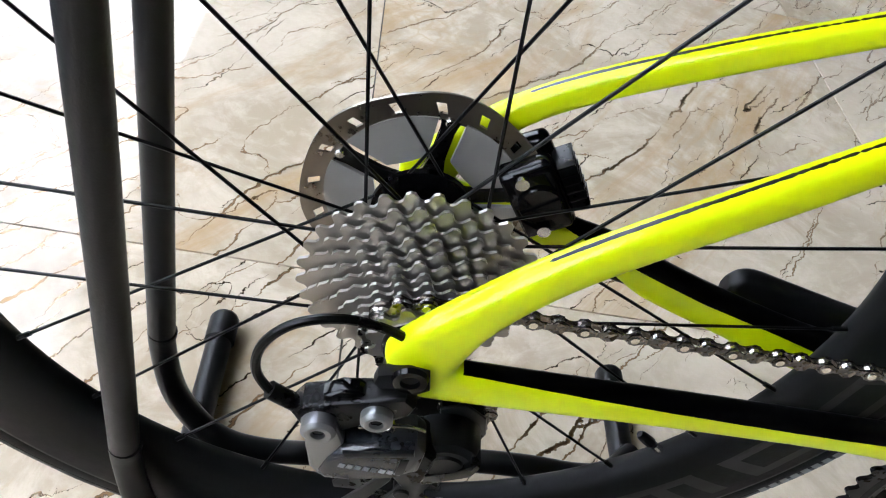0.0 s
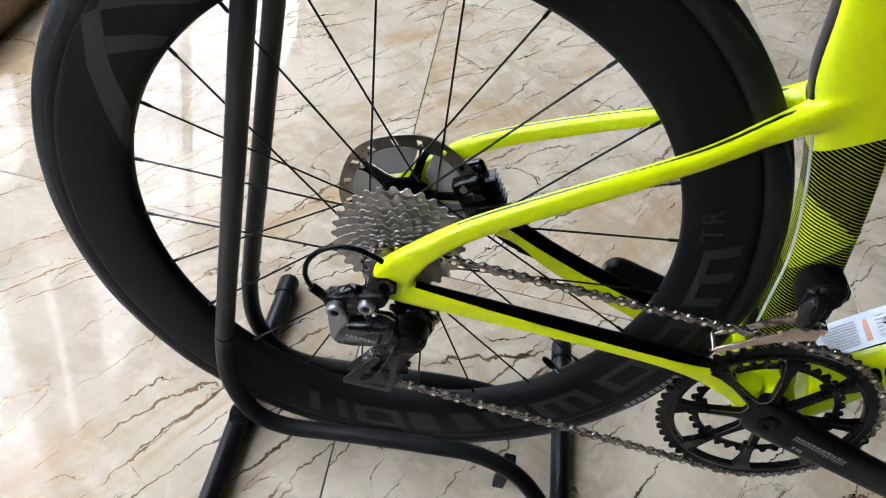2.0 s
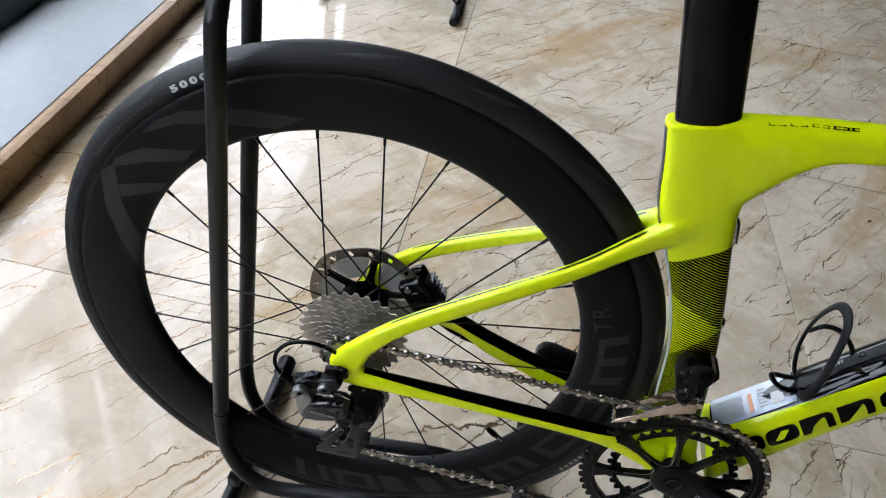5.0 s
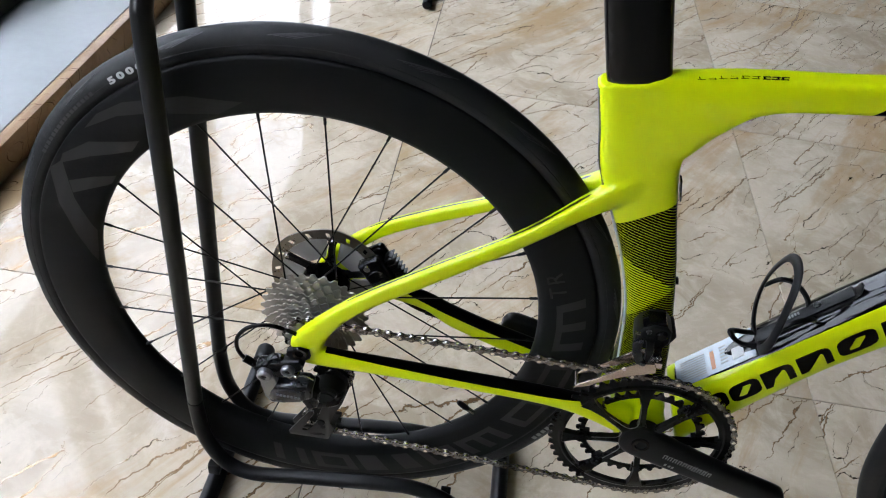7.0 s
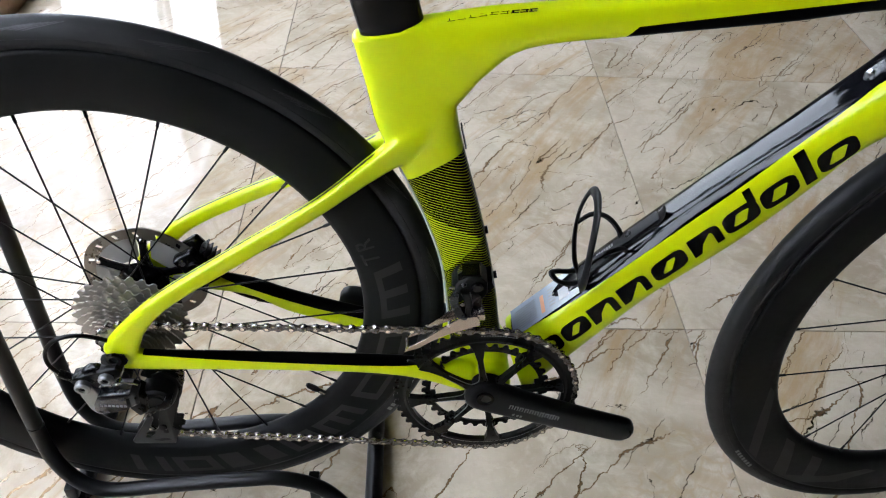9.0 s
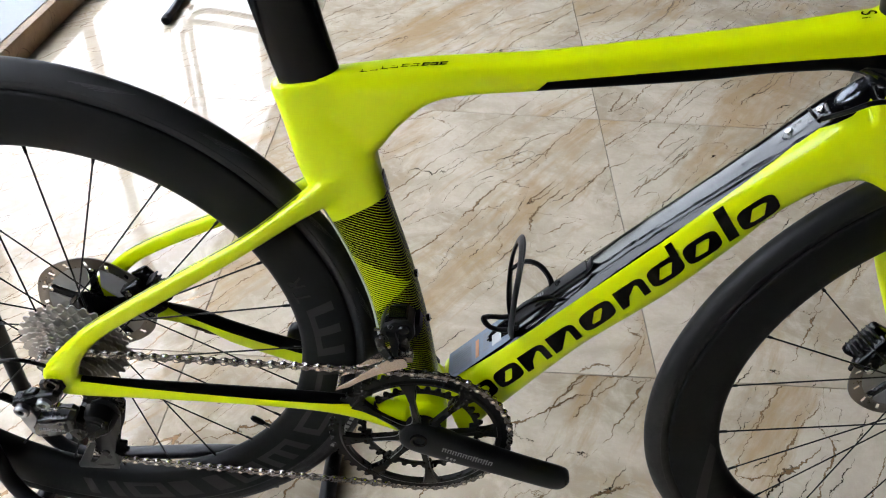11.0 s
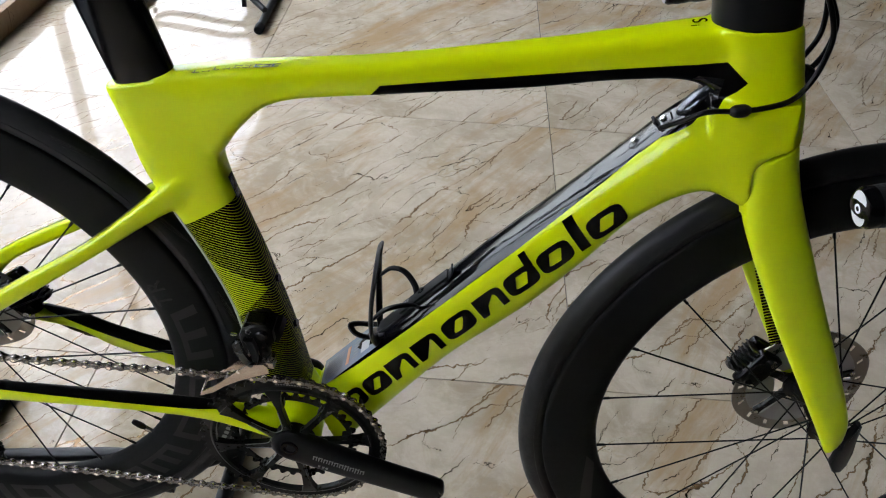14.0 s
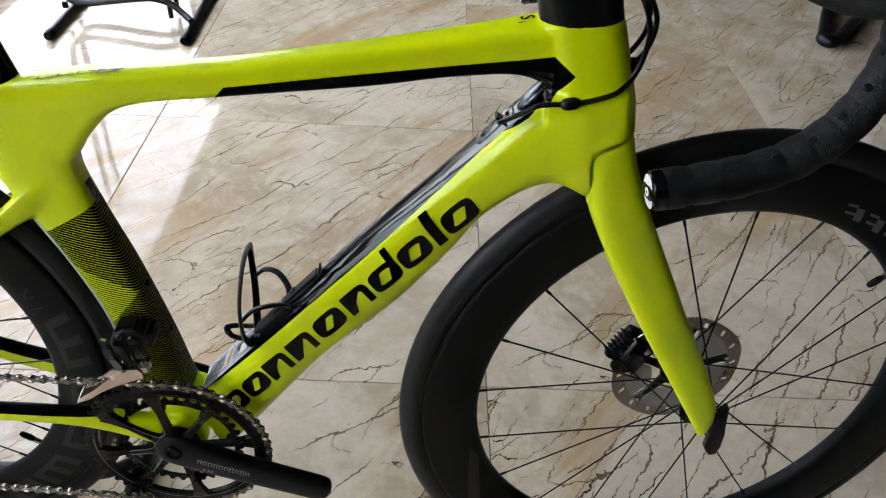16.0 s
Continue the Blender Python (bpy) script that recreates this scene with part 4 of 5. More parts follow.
for ch, a in (("T", 18.6), ("R", 22.6)):
    px, pz = polar(HUB_R, [(0.2790, a)])[0]
    writing(ch, 0.0265, on_side(px, -0.0156, pz, a + 90), "decal_grey", rear_wheel, "rim_mark")
for i, ch in enumerate("5000"):
    a = 126.6 - 2.05 * i
    px, pz = polar(HUB_R, [(0.3290, a)])[0]
    writing(ch, 0.0084, on_side(px, -0.0134, pz, a - 90, -6), "decal_white", rear_wheel, "tyre_mark", extrude=0.0003, stretch=1.9, bold=0.0004)
pm = bmesh.new()
for i in range(16):
    a = 131.5 + 1.15 * i
    pts = polar((0, 0), [(0.3275, a), (0.3275, a + 0.8), (0.3312, a + 0.8), (0.3312, a)])
    pm.faces.new([pm.verts.new((HUB_R[0] + x, -0.0133, HUB_R[1] + z)) for x, z in pts])
pieces("tyre_mark", pm, "tread", rear_wheel)
# unreadable white print low on the tyre's flank
tb = bmesh.new()
for i in range(9):
    a = -31 + 1.5 * i
    pts = polar((0, 0), [(0.3265, a), (0.3265, a + 1.0), (0.3320, a + 1.0), (0.3320, a)])
    vs = [tb.verts.new((HUB_R[0] + x, -0.0134, HUB_R[1] + z)) for x, z in pts]
    tb.faces.new(vs)
pieces("tyre_mark", tb, "print_grey", rear_wheel)

# ---- cassette ----
COUNTS = [11, 12, 13, 14, 15, 17, 19, 21, 24, 27, 30]
cass = part("cassette", revolve([(0.016, -0.0625), (0.0165, -0.0585), (0.0165, -0.020), (0.012, -0.019)], HUB_R, 30), "steel", bike, "eleven-speed steel cassette")
for i, c in enumerate(COUNTS):
    pr = 0.0127 / (2 * math.sin(math.pi / c))
    y = -0.0580 + 0.00375 * i
    out = teeth(c, pr - 0.0032, pr + 0.0022)
    sp = ring_plate(HUB_R, max(0.0150, pr - 0.013 if c > 14 else 0.0150), out, y - 0.0009, y + 0.0009)
    bmesh.ops.rotate(sp, cent=(HUB_R[0], 0, HUB_R[1]), matrix=Matrix.Rotation(-radians(112 + 1.6 * i - 180 / c), 3, "Y"), verts=sp.verts)
    part("sprocket", sp, "steel", cass, sharp=25)
part("lockring", revolve([(0.006, -0.0640), (0.0155, -0.0640), (0.0165, -0.0625), (0.0165, -0.0600)], HUB_R, 30), "alloy", cass, "black lockring")

# ---- cranks ----
CH_Y = -0.0510
RING = 52 * 0.0127 / (2 * math.pi)
ck = bmesh.new()
ring_plate(BB, 0.0905, teeth(52, RING - 0.0033, RING + 0.0022), CH_Y - 0.0016, CH_Y + 0.0012, ck)
revolve([(0.0885, CH_Y + 0.003), (0.0885, CH_Y - 0.003), (0.0925, CH_Y - 0.0034), (0.0955, CH_Y - 0.0018)], BB, 104, ck)
crankset = part("crankset", ck, "alloy", bike, "matt black crankset with open eight-arm chainring", 30)
ib = ring_plate(BB, 0.0640, teeth(36, 0.0690, 0.0748), CH_Y + 0.0065, CH_Y + 0.0092)
part("inner_chainring", ib, "alloy", crankset, "small black chainring", 30)
for k in range(8):
    a = radians(45 * k + 10)
    o = []
    for r, w in ((0.018, 0.0062), (0.034, 0.0036), (0.060, 0.0032), (0.078, 0.0046), (0.0905, 0.0105)):
        o.append((r, w))
    pts = [(BB[0] + r * math.cos(a) - w * math.sin(a), BB[1] + r * math.sin(a) + w * math.cos(a)) for r, w in o]
    pts += [(BB[0] + r * math.cos(a) + w * math.sin(a), BB[1] + r * math.sin(a) - w * math.cos(a)) for r, w in o[::-1]]
    arm = slab(pts, CH_Y - 0.0042, CH_Y + 0.003, 0.0009)
    slab([(BB[0] + r * math.cos(a) - w * math.sin(a), BB[1] + r * math.sin(a) + w * math.cos(a)) for r, w in ((0.058, 0.004), (0.070, 0.006), (0.070, -0.006), (0.058, -0.004))], CH_Y + 0.002, CH_Y + 0.0092, 0.0006, arm)
    part("spider_arm", arm, "alloy", crankset)
part("spindle_boss", revolve([(0.0001, -0.0595), (0.0105, -0.0595), (0.0110, -0.0620), (0.0150, -0.0625), (0.0205, -0.0610), (0.0240, -0.058), (0.0250, CH_Y - 0.003), (0.0250, CH_Y + 0.010), (0.016, -0.03)], BB, 40), "satin_black", crankset)
PEDAL = (0.568, 0.2255)


def crank_arm(end, s, name):
    d = Vector((end[0] - BB[0], end[1] - BB[1]))
    L = d.length
    d.normalize()
    n = Vector((-d.y, d.x))
    rows = []
    for t, hw, y0, th in ((-0.016, 0.0120, -0.0545, 0.0075), (-0.006, 0.0190, -0.0545, 0.0085), (0.020, 0.0190, -0.0570, 0.0095), (0.055, 0.0168, -0.0615, 0.0100), (0.100, 0.0152, -0.0660, 0.0098), (0.140, 0.0146, -0.0695, 0.0095), (L - 0.004, 0.0142, -0.0715, 0.0092), (L + 0.007, 0.0110, -0.0715, 0.0080), (L + 0.0115, 0.0040, -0.0715, 0.0055)):
        c = Vector(BB) + d * t
        rows.append(((c + n * hw * 1.2), (c - n * hw * 1.2), th, s * -y0 if s > 0 else y0))
    bm = blade([(a.x, a.y) for a, _, _, _ in rows], [(b.x, b.y) for _, b, _, _ in rows], [r[2] for r in rows], [r[3] for r in rows], p=3.4, n=24, sub=4)
    arm = part(name, bm, "satin_black", crankset, "hollow black crank arm without a pedal")
    y = -0.0800 * -s
    part("pedal_eye", revolve([(0.0001, y * 0.985), (0.0066, y * 0.985), (0.0074, y), (0.0090, y), (0.0098, y * 0.975)], end, 24), "gloss_black", crankset)
    return arm


crank_arm(PEDAL, -1, "crank_arm")
crank_arm((0.2370, 0.2980), 1, "crank_arm")
part("axle_bolt", revolve([(0.0001, -0.0630), (0.0062, -0.0630), (0.0072, -0.0655), (0.0100, -0.0655), (0.0105, -0.0625)], (BB[0] - 0.001, BB[1] + 0.004), 24), "gloss_black", crankset)
rm2 = bmesh.new()
for i in range(14):
    a = 74 + 1.7 * i
    pts = polar(BB, [(0.0985, a), (0.0985, a + 1.2), (0.0998, a + 1.2), (0.0998, a)])
    rm2.faces.new([rm2.verts.new((x, CH_Y - 0.0019, z)) for x, z in pts])
pieces("ring_mark", rm2, "print_grey", crankset, "small pale print on the chainring")
# bright grey lines drawn in for the edge highlights where the spider arms part
for k in (2, 3, 4):
    a, b = radians(45 * k + 10), radians(45 * k + 55)
    m = (a + b) / 2
    pts = [(0.056, a + 0.056), (0.042, a + 0.082), (0.0310, a + 0.135), (0.0262, a + 0.250), (0.0255, m), (0.0262, b - 0.250), (0.0310, b - 0.135), (0.042, b - 0.082), (0.056, b - 0.056)]
    part("edge_highlight", tube([(BB[0] + r * math.cos(t), CH_Y - 0.0043, BB[1] + r * math.sin(t)) for r, t in pts], 0.0005, 6, 4), "link_grey", crankset, "bright line drawn as the arm's edge highlight")

# ---- chain ----
UP_P, LO_P, COG = (0.036, 0.296), (0.024, 0.2125), 0.0245


def belt(circles):
    """The way of a chain round toothed wheels: (centre, radius, turn)."""
    m = len(circles)
    tang = []
    for i in range(m):
        (c1, r1, s1), (c2, r2, s2) = circles[i], circles[(i + 1) % m]
        dx, dz = c2[0] - c1[0], c2[1] - c1[1]
        th = math.atan2(dz, dx) + math.asin((s1 * r1 - s2 * r2) / math.hypot(dx, dz))
        R = (math.sin(th), -math.cos(th))
        tang.append(((c1[0] + s1 * r1 * R[0], c1[1] + s1 * r1 * R[1]), (c2[0] + s2 * r2 * R[0], c2[1] + s2 * r2 * R[1])))
    pts = []
    for i in range(m):
        p, q = tang[i]
        for k in range(60):
            pts.append((p[0] + (q[0] - p[0]) * k / 60, p[1] + (q[1] - p[1]) * k / 60, i, k / 60))
        c, r, s = circles[(i + 1) % m]
        a0 = math.atan2(q[1] - c[1], q[0] - c[0])
        nx = tang[(i + 1) % m][0]
        a1 = math.atan2(nx[1] - c[1], nx[0] - c[0])
        while s > 0 and a1 < a0:
            a1 += 2 * math.pi
        while s < 0 and a1 > a0:
            a1 -= 2 * math.pi
        for k in range(40):
            a = a0 + (a1 - a0) * k / 40
            pts.append((c[0] + r * math.cos(a), c[1] + r * math.sin(a), (i + 0.5), 0))
    return pts


way = belt([(HUB_R, COG, -1), (BB, RING, -1), (LO_P, 0.0215, -1), (UP_P, 0.0215, 1)])
COG_Y = -0.0543


def chain_y(i, t):
    if i == 0:
        return COG_Y + (CH_Y - COG_Y) * t
    if i == 1:
        return CH_Y + (COG_Y - CH_Y) * t
    return CH_Y if i == 0.5 else COG_Y


P3 = [Vector((x, chain_y(i, t), z)) for x, z, i, t in way]
cum = [0.0]
for a, b in zip(P3, P3[1:] + P3[:1]):
    cum.append(cum[-1] + (b - a).length)
count = 2 * round(cum[-1] / 0.0127 / 2)


def along_chain(s):
    s %= cum[-1]
    i = min(int(np.searchsorted(cum, s, side="right")) - 1, len(P3) - 1)
    f = (s - cum[i]) / max(cum[i + 1] - cum[i], 1e-9)
    return P3[i].lerp(P3[(i + 1) % len(P3)], f)


def link_mesh(name, y, w):
    bm = bmesh.new()
    h = 0.00635
    for s in (-1, 1):
        o = [(-h - 0.0037, 0), (-h - 0.0026, 0.0032), (-h + 0.001, 0.0040), (-0.0015, 0.0019), (0.0015, 0.0019), (h - 0.001, 0.0040), (h + 0.0026, 0.0032), (h + 0.0037, 0)]
        o = o + [(x, -z) for x, z in o[-2:0:-1]]
        slab(o, s * y, s * (y + w), 0, bm)
    plates = len(bm.faces)
    rod((-h, -y - w - 0.0006, 0), (-h, y + w + 0.0006, 0), 0.0022, 8, bm=bm)
    rod((-h, -y * 0.9, 0), (-h, y * 0.9, 0), 0.0036, 10, bm=bm)
    for i, f in enumerate(bm.faces):
        f.material_index = 0 if i < plates else 1
    me = mesh_of(bm, name)
    me.materials.append(M["chain"])
    me.materials.append(M["pin"])
    return me


outer_me, inner_me = link_mesh("chain_link", 0.0020, 0.0009), link_mesh("chain_link", 0.0011, 0.0009)
chain = None
for k in range(count):
    a, b = along_chain(cum[-1] * k / count), along_chain(cum[-1] * (k + 1) / count)
    d = (b - a).normalized()
    zax = d.cross(Vector((0, 1, 0))).normalized()
    yax = zax.cross(d)
    mt = Matrix((d, yax, zax)).transposed().to_4x4()
    mt.translation = (a + b) / 2
    if chain is None:
        chain = place("chain", outer_me, bike, mt, "brown-grey steel chain on the big chainring")
    else:
        place("chain_link", outer_me if k % 2 == 0 else inner_me, chain, mt)

# ---- rear derailleur ----
hanger = slab([(-0.011, 0.353), (0.003, 0.3580), (0.0130, 0.356), (0.0150, 0.346), (0.008, 0.340), (-0.004, 0.3395), (-0.012, 0.346)], -0.0800, -0.0725, 0.0018)
rd = part("rear_derailleur", hanger, "satin_black", bike, "black and grey rear derailleur hanging below the hub")
part("axle_end", revolve([(0.0001, -0.0785), (0.0040, -0.0785), (0.0048, -0.0825), (0.0080, -0.0825), (0.0088, -0.0800)], (0.004, 0.354), 24), "gloss_black", rd)
part("mount_link", slab([(0.010, 0.340), (0.004, 0.346), (-0.006, 0.344), (-0.016, 0.339), (-0.030, 0.334), (-0.043, 0.331), (-0.0475, 0.322), (-0.042, 0.312), (-0.030, 0.311), (-0.022, 0.318), (-0.012, 0.322), (0.000, 0.325), (0.008, 0.332)], -0.0865, -0.0720, 0.0034, seg=3), "alloy", rd, "black link under the hanger")
part("link_cap", slab([(-0.034, 0.3350), (-0.026, 0.3415), (-0.018, 0.3425), (-0.012, 0.3380), (-0.020, 0.3335)], -0.0830, -0.0740, 0.0022, seg=3), "gloss_black", rd)
for c, r, y in (((-0.0075, 0.3310), 0.0078, -0.0925), ((-0.0335, 0.3195), 0.0086, -0.0945)):
    part("pivot_bolt", revolve([(0.0036, y + 0.0030), (0.0036, y + 0.0004), (0.0042, y), (r - 0.0022, y), (r - 0.0012, y + 0.0007), (r, y + 0.0018), (r, y + 0.0110)], c, 28), "link_grey", rd, "silver-grey pivot bolt")
    part("bolt_socket", puck(c, 0.0037, y + 0.0026, y + 0.0032, 6), "plastic", rd)
part("outer_link", slab([(-0.0425, 0.321), (-0.036, 0.3275), (-0.026, 0.3245), (-0.0200, 0.308), (-0.0225, 0.282), (-0.0290, 0.2745), (-0.0345, 0.282), (-0.0385, 0.304)], -0.0905, -0.0810, 0.0026, seg=3), "link_grey", rd, "satin grey alloy link")
body = part("body", slab([(-0.0215, 0.3070), (-0.004, 0.3115), (0.015, 0.3155), (0.0205, 0.3100), (0.0200, 0.2930), (0.007, 0.2865), (-0.012, 0.2805), (-0.0265, 0.2760), (-0.0305, 0.2810), (-0.0265, 0.2950)], -0.0935, -0.0710, 0.0056, seg=4), "dark_grey", rd, "dark slate-grey derailleur body")
part("body_ridge", slab([(-0.020, 0.3060), (0.014, 0.3140), (0.015, 0.3100), (-0.018, 0.3015)], -0.0944, -0.0915, 0.0008), "alloy", rd)
part("body_step", slab([(0.0085, 0.3050), (0.0130, 0.3060), (0.0125, 0.2915), (0.0080, 0.2900)], -0.0942, -0.0915, 0.0008), "alloy", rd)
for c, r in (((-0.0065, 0.3175), 0.0030), ((0.0010, 0.3185), 0.0026)):
    part("stop_screw", puck(c, r, -0.0870, -0.0760, 12), "bolt", rd, "small bright limit screw")
part("spring_wire", tube([(-0.014, -0.0840, 0.3150), (-0.002, -0.0850, 0.3205), (0.010, -0.0830, 0.3190), (0.019, -0.0800, 0.3120)], 0.0011, 8, 5), "bolt", rd)
lg = bmesh.new()
for i in range(8):
    block((0.0030, 0.0004, 0.0034), pose(-0.0190 + i * 0.0041, -0.0938, 0.2935 - i * 0.0002, 0, 14, 0), 0, lg)
pieces("maker_mark", lg, "print_grey", rd, "pale grey blocks")
part("spring_drum", revolve([(0.0001, -0.0850), (0.0095, -0.0850), (0.0105, -0.0835), (0.0140, -0.0835), (0.0175, -0.0810), (0.0195, -0.0740), (0.0200, -0.0640), (0.0150, -0.0615), (0.0001, -0.0615)], (0.0345, 0.2865), 36), "satin_black", rd, "black spring drum")
part("drum_strap", slab([(0.020, 0.277), (0.026, 0.268), (0.050, 0.282), (0.053, 0.293), (0.047, 0.297), (0.041, 0.284)], -0.0860, -0.0680, 0.0020), "alloy", rd)
part("body_neck", slab([(0.008, 0.302), (0.019, 0.307), (0.028, 0.299), (0.026, 0.274), (0.015, 0.266), (0.006, 0.280)], -0.0885, -0.0660, 0.0046, seg=3), "alloy", rd)
ARM = [(0.028, 0.306), (0.041, 0.3125), (0.054, 0.302), (0.0575, 0.288), (0.0490, 0.254), (0.0400, 0.232), (0.0340, 0.212), (0.0430, 0.206), (0.0360, 0.190), (0.0330, 0.1800),
       (-0.0150, 0.1790), (-0.0165, 0.1845), (0.0085, 0.2290), (0.0145, 0.2310), (0.0150, 0.2260), (-0.0010, 0.1910), (0.0060, 0.1905), (0.0120, 0.1965), (0.0185, 0.2130), (0.0255, 0.2450), (0.0340, 0.2780)]
for sy, nm in ((-0.0600, "outer_cage_plate"), (-0.0430, "inner_cage_plate")):
    part(nm, slab(ARM, sy, sy - 0.0022, 0.0007), "cage_black", rd, "black skeleton cage plate")
    if sy < -0.05:
        part("cage_hole", puck((0.0262, 0.2035), 0.0034, sy - 0.0024, sy - 0.0020, 14, bevel=0.0001), "plastic", rd)
        part("cage_slot", slab([(0.008, 0.1870), (0.022, 0.1905), (0.030, 0.1885), (0.018, 0.1850)], sy - 0.0026, sy - 0.0021), "plastic", rd)
for c, nm in ((UP_P, "guide_pulley"), (LO_P, "tension_pulley")):
    part(nm, ring_plate(c, 0.0075, teeth(11, 0.0180, 0.0240), -0.0530, -0.0485), "plastic", rd, "black toothed pulley", 25)
    part("pulley_bolt", puck(c, 0.0052, -0.0640, -0.0480, 16), "alloy", rd)
cb = tube([(-0.050, -0.080, 0.3255), (-0.059, -0.080, 0.331), (-0.066, -0.080, 0.346), (-0.064, -0.079, 0.364), (-0.051, -0.077, 0.379), (-0.030, -0.074, 0.383), (-0.008, -0.070, 0.374), (0.006, -0.066, 0.360)], 0.0024, 10, 6)
part("gear_cable", cb, "hose", rd, "looping black gear cable housing")
part("cable_stop", rod((-0.0440, -0.080, 0.3215), (-0.0590, -0.080, 0.3310), 0.0046, 14), "alloy", rd)

# ---- front derailleur ----
fd = part("front_derailleur", slab([(0.3570, 0.4120), (0.3545, 0.4280), (0.3590, 0.4390), (0.3700, 0.4465), (0.3840, 0.4460), (0.3905, 0.4390), (0.3920, 0.4240), (0.3850, 0.4110)], -0.0480, -0.0185, 0.0050, seg=3), "satin_black", bike, "black front derailleur with a bronze-grey cage")
part("barrel", revolve([(0.0001, -0.0515), (0.0045, -0.0515), (0.0062, -0.0500), (0.0066, -0.0480), (0.0066, -0.0400)], (0.3800, 0.4350), 24), "gloss_black", fd, "round glossy barrel")
part("top_cap", slab([(0.3600, 0.4400), (0.3640, 0.4480), (0.3820, 0.4490), (0.3860, 0.4430), (0.3740, 0.4410)], -0.0450, -0.0260, 0.0022, seg=3), "gloss_black", fd)
part("mount", slab([(0.3860, 0.4370), (0.3960, 0.4350), (0.3990, 0.4270), (0.3950, 0.4170), (0.3860, 0.4150)], -0.0400, -0.0150, 0.0030), "plastic", fd)
part("clamp_bolt", puck((0.3660, 0.4380), 0.0028, -0.0500, -0.0470, 14), "dark_grey", fd)
part("cable_anchor", rod((0.3500, -0.0540, 0.4395), (0.3560, -0.0540, 0.4385), 0.0018, 10), "bolt", fd, "small bright cable end")
part("link_arm", slab([(0.3505, 0.4290), (0.3560, 0.4360), (0.3615, 0.4290), (0.3600, 0.4180), (0.3650, 0.4080), (0.3715, 0.4020), (0.3660, 0.3970), (0.3590, 0.4030), (0.3535, 0.4150)], -0.0600, -0.0555, 0.0016, seg=3), "dark_grey", fd, "slim dark grey link")
part("link_arm", slab([(0.3620, 0.4340), (0.3720, 0.4330), (0.3760, 0.4180), (0.3745, 0.4020), (0.3690, 0.4020), (0.3695, 0.4170), (0.3660, 0.4260)], -0.0575, -0.0500, 0.0018, seg=3), "satin_black", fd, "slim black link")
part("inner_link", slab([(0.3740, 0.4260), (0.3850, 0.4240), (0.3870, 0.4080), (0.3800, 0.3990), (0.3750, 0.4080)], -0.0500, -0.0360, 0.0025), "alloy", fd)
for c in ((0.3575, 0.4330), (0.3680, 0.4020)):
    part("pivot_pin", puck(c, 0.0030, -0.0622, -0.0560, 12), "dark_grey", fd)
for x in (0.3800, 0.3850):
    part("stop_screw", puck((x, 0.4030), 0.0019, -0.0520, -0.0420, 10), "bolt", fd, "small limit screw")
part("cage_bridge", slab([(0.3640, 0.4000), (0.3900, 0.4010), (0.3910, 0.3930), (0.3660, 0.3920)], -0.0555, -0.0385, 0.0012), "cage_plate", fd)
WEDGE = [(0.3060, 0.3440), (0.3100, 0.3510), (0.3280, 0.3650), (0.3510, 0.3870), (0.3640, 0.3985), (0.3810, 0.4010), (0.3845, 0.3960), (0.3855, 0.3880), (0.3730, 0.3830), (0.3540, 0.3750), (0.3360, 0.3630), (0.3220, 0.3510)]
part("outer_cage_plate", slab(WEDGE, -0.0582, -0.0562, 0.0006), "cage_plate", fd, "bronze-grey cage plate")
part("inner_cage_plate", slab([(x + 0.003, z + 0.003) for x, z in WEDGE], -0.0400, -0.0384, 0.0005), "cage_plate", fd, "bronze-grey cage plate")
part("cage_tail", rod((0.3090, -0.0575, 0.3475), (0.3090, -0.0390, 0.3490), 0.0018, 10), "cage_plate", fd)

# ---- seat post and its clamp ----
sp = blade([(0.330, 0.660), (0.3185, 0.7000), (0.292, 0.800), (0.255, 0.940)], [(0.278, 0.650), (0.2635, 0.6870), (0.237, 0.785), (0.200, 0.925)], [0.0115, 0.0118, 0.0120, 0.0120], p=2.5, n=32, sub=6)
part("seat_post", sp, "gloss_black", bike, "gloss black aero seat post")

# ---- fork, turned with the bars ----
fk = bmesh.new()
for s in (-1, 1):
    blade([(0.853, 0.690), (0.8605, 0.662), (0.878, 0.618), (0.928, 0.516), (0.9755, 0.423), (1.001, 0.367), (1.005, 0.338)],
          [(0.814, 0.668), (0.8185, 0.628), (0.8350, 0.586), (0.8840, 0.495), (0.944, 0.395), (0.976, 0.342), (0.993, 0.313)],
          [0.016, 0.0150, 0.0130, 0.0105, 0.0090, 0.0085, 0.0060],
          [s * v for v in (0.0165, 0.0205, 0.0270, 0.0370, 0.0445, 0.0470, 0.0485)], p=2.5, n=22, sub=5, bm=fk)
blade([(0.853, 0.6885), (0.859, 0.666), (0.869, 0.642)], [(0.8150, 0.6700), (0.8165, 0.642), (0.823, 0.612)], [0.0315, 0.0335, 0.0325], p=3.0, n=28, bm=fk)
steered(fk)
raw = new("fork", mesh_of(fk, "fork"))
rm = raw.modifiers.new("shell", "REMESH")
rm.mode, rm.voxel_size = "VOXEL", 0.0021
sm = raw.modifiers.new("ease", "SMOOTH")
sm.factor, sm.iterations = 0.5, 2
shell = bpy.data.meshes.new_from_object(raw.evaluated_get(bpy.context.evaluated_depsgraph_get()))
bpy.data.objects.remove(raw)
for poly in shell.polygons:
    poly.use_smooth = True
shell.materials.clear()
fork = part("fork", shell, "yellow", bike, "fluorescent yellow carbon fork")
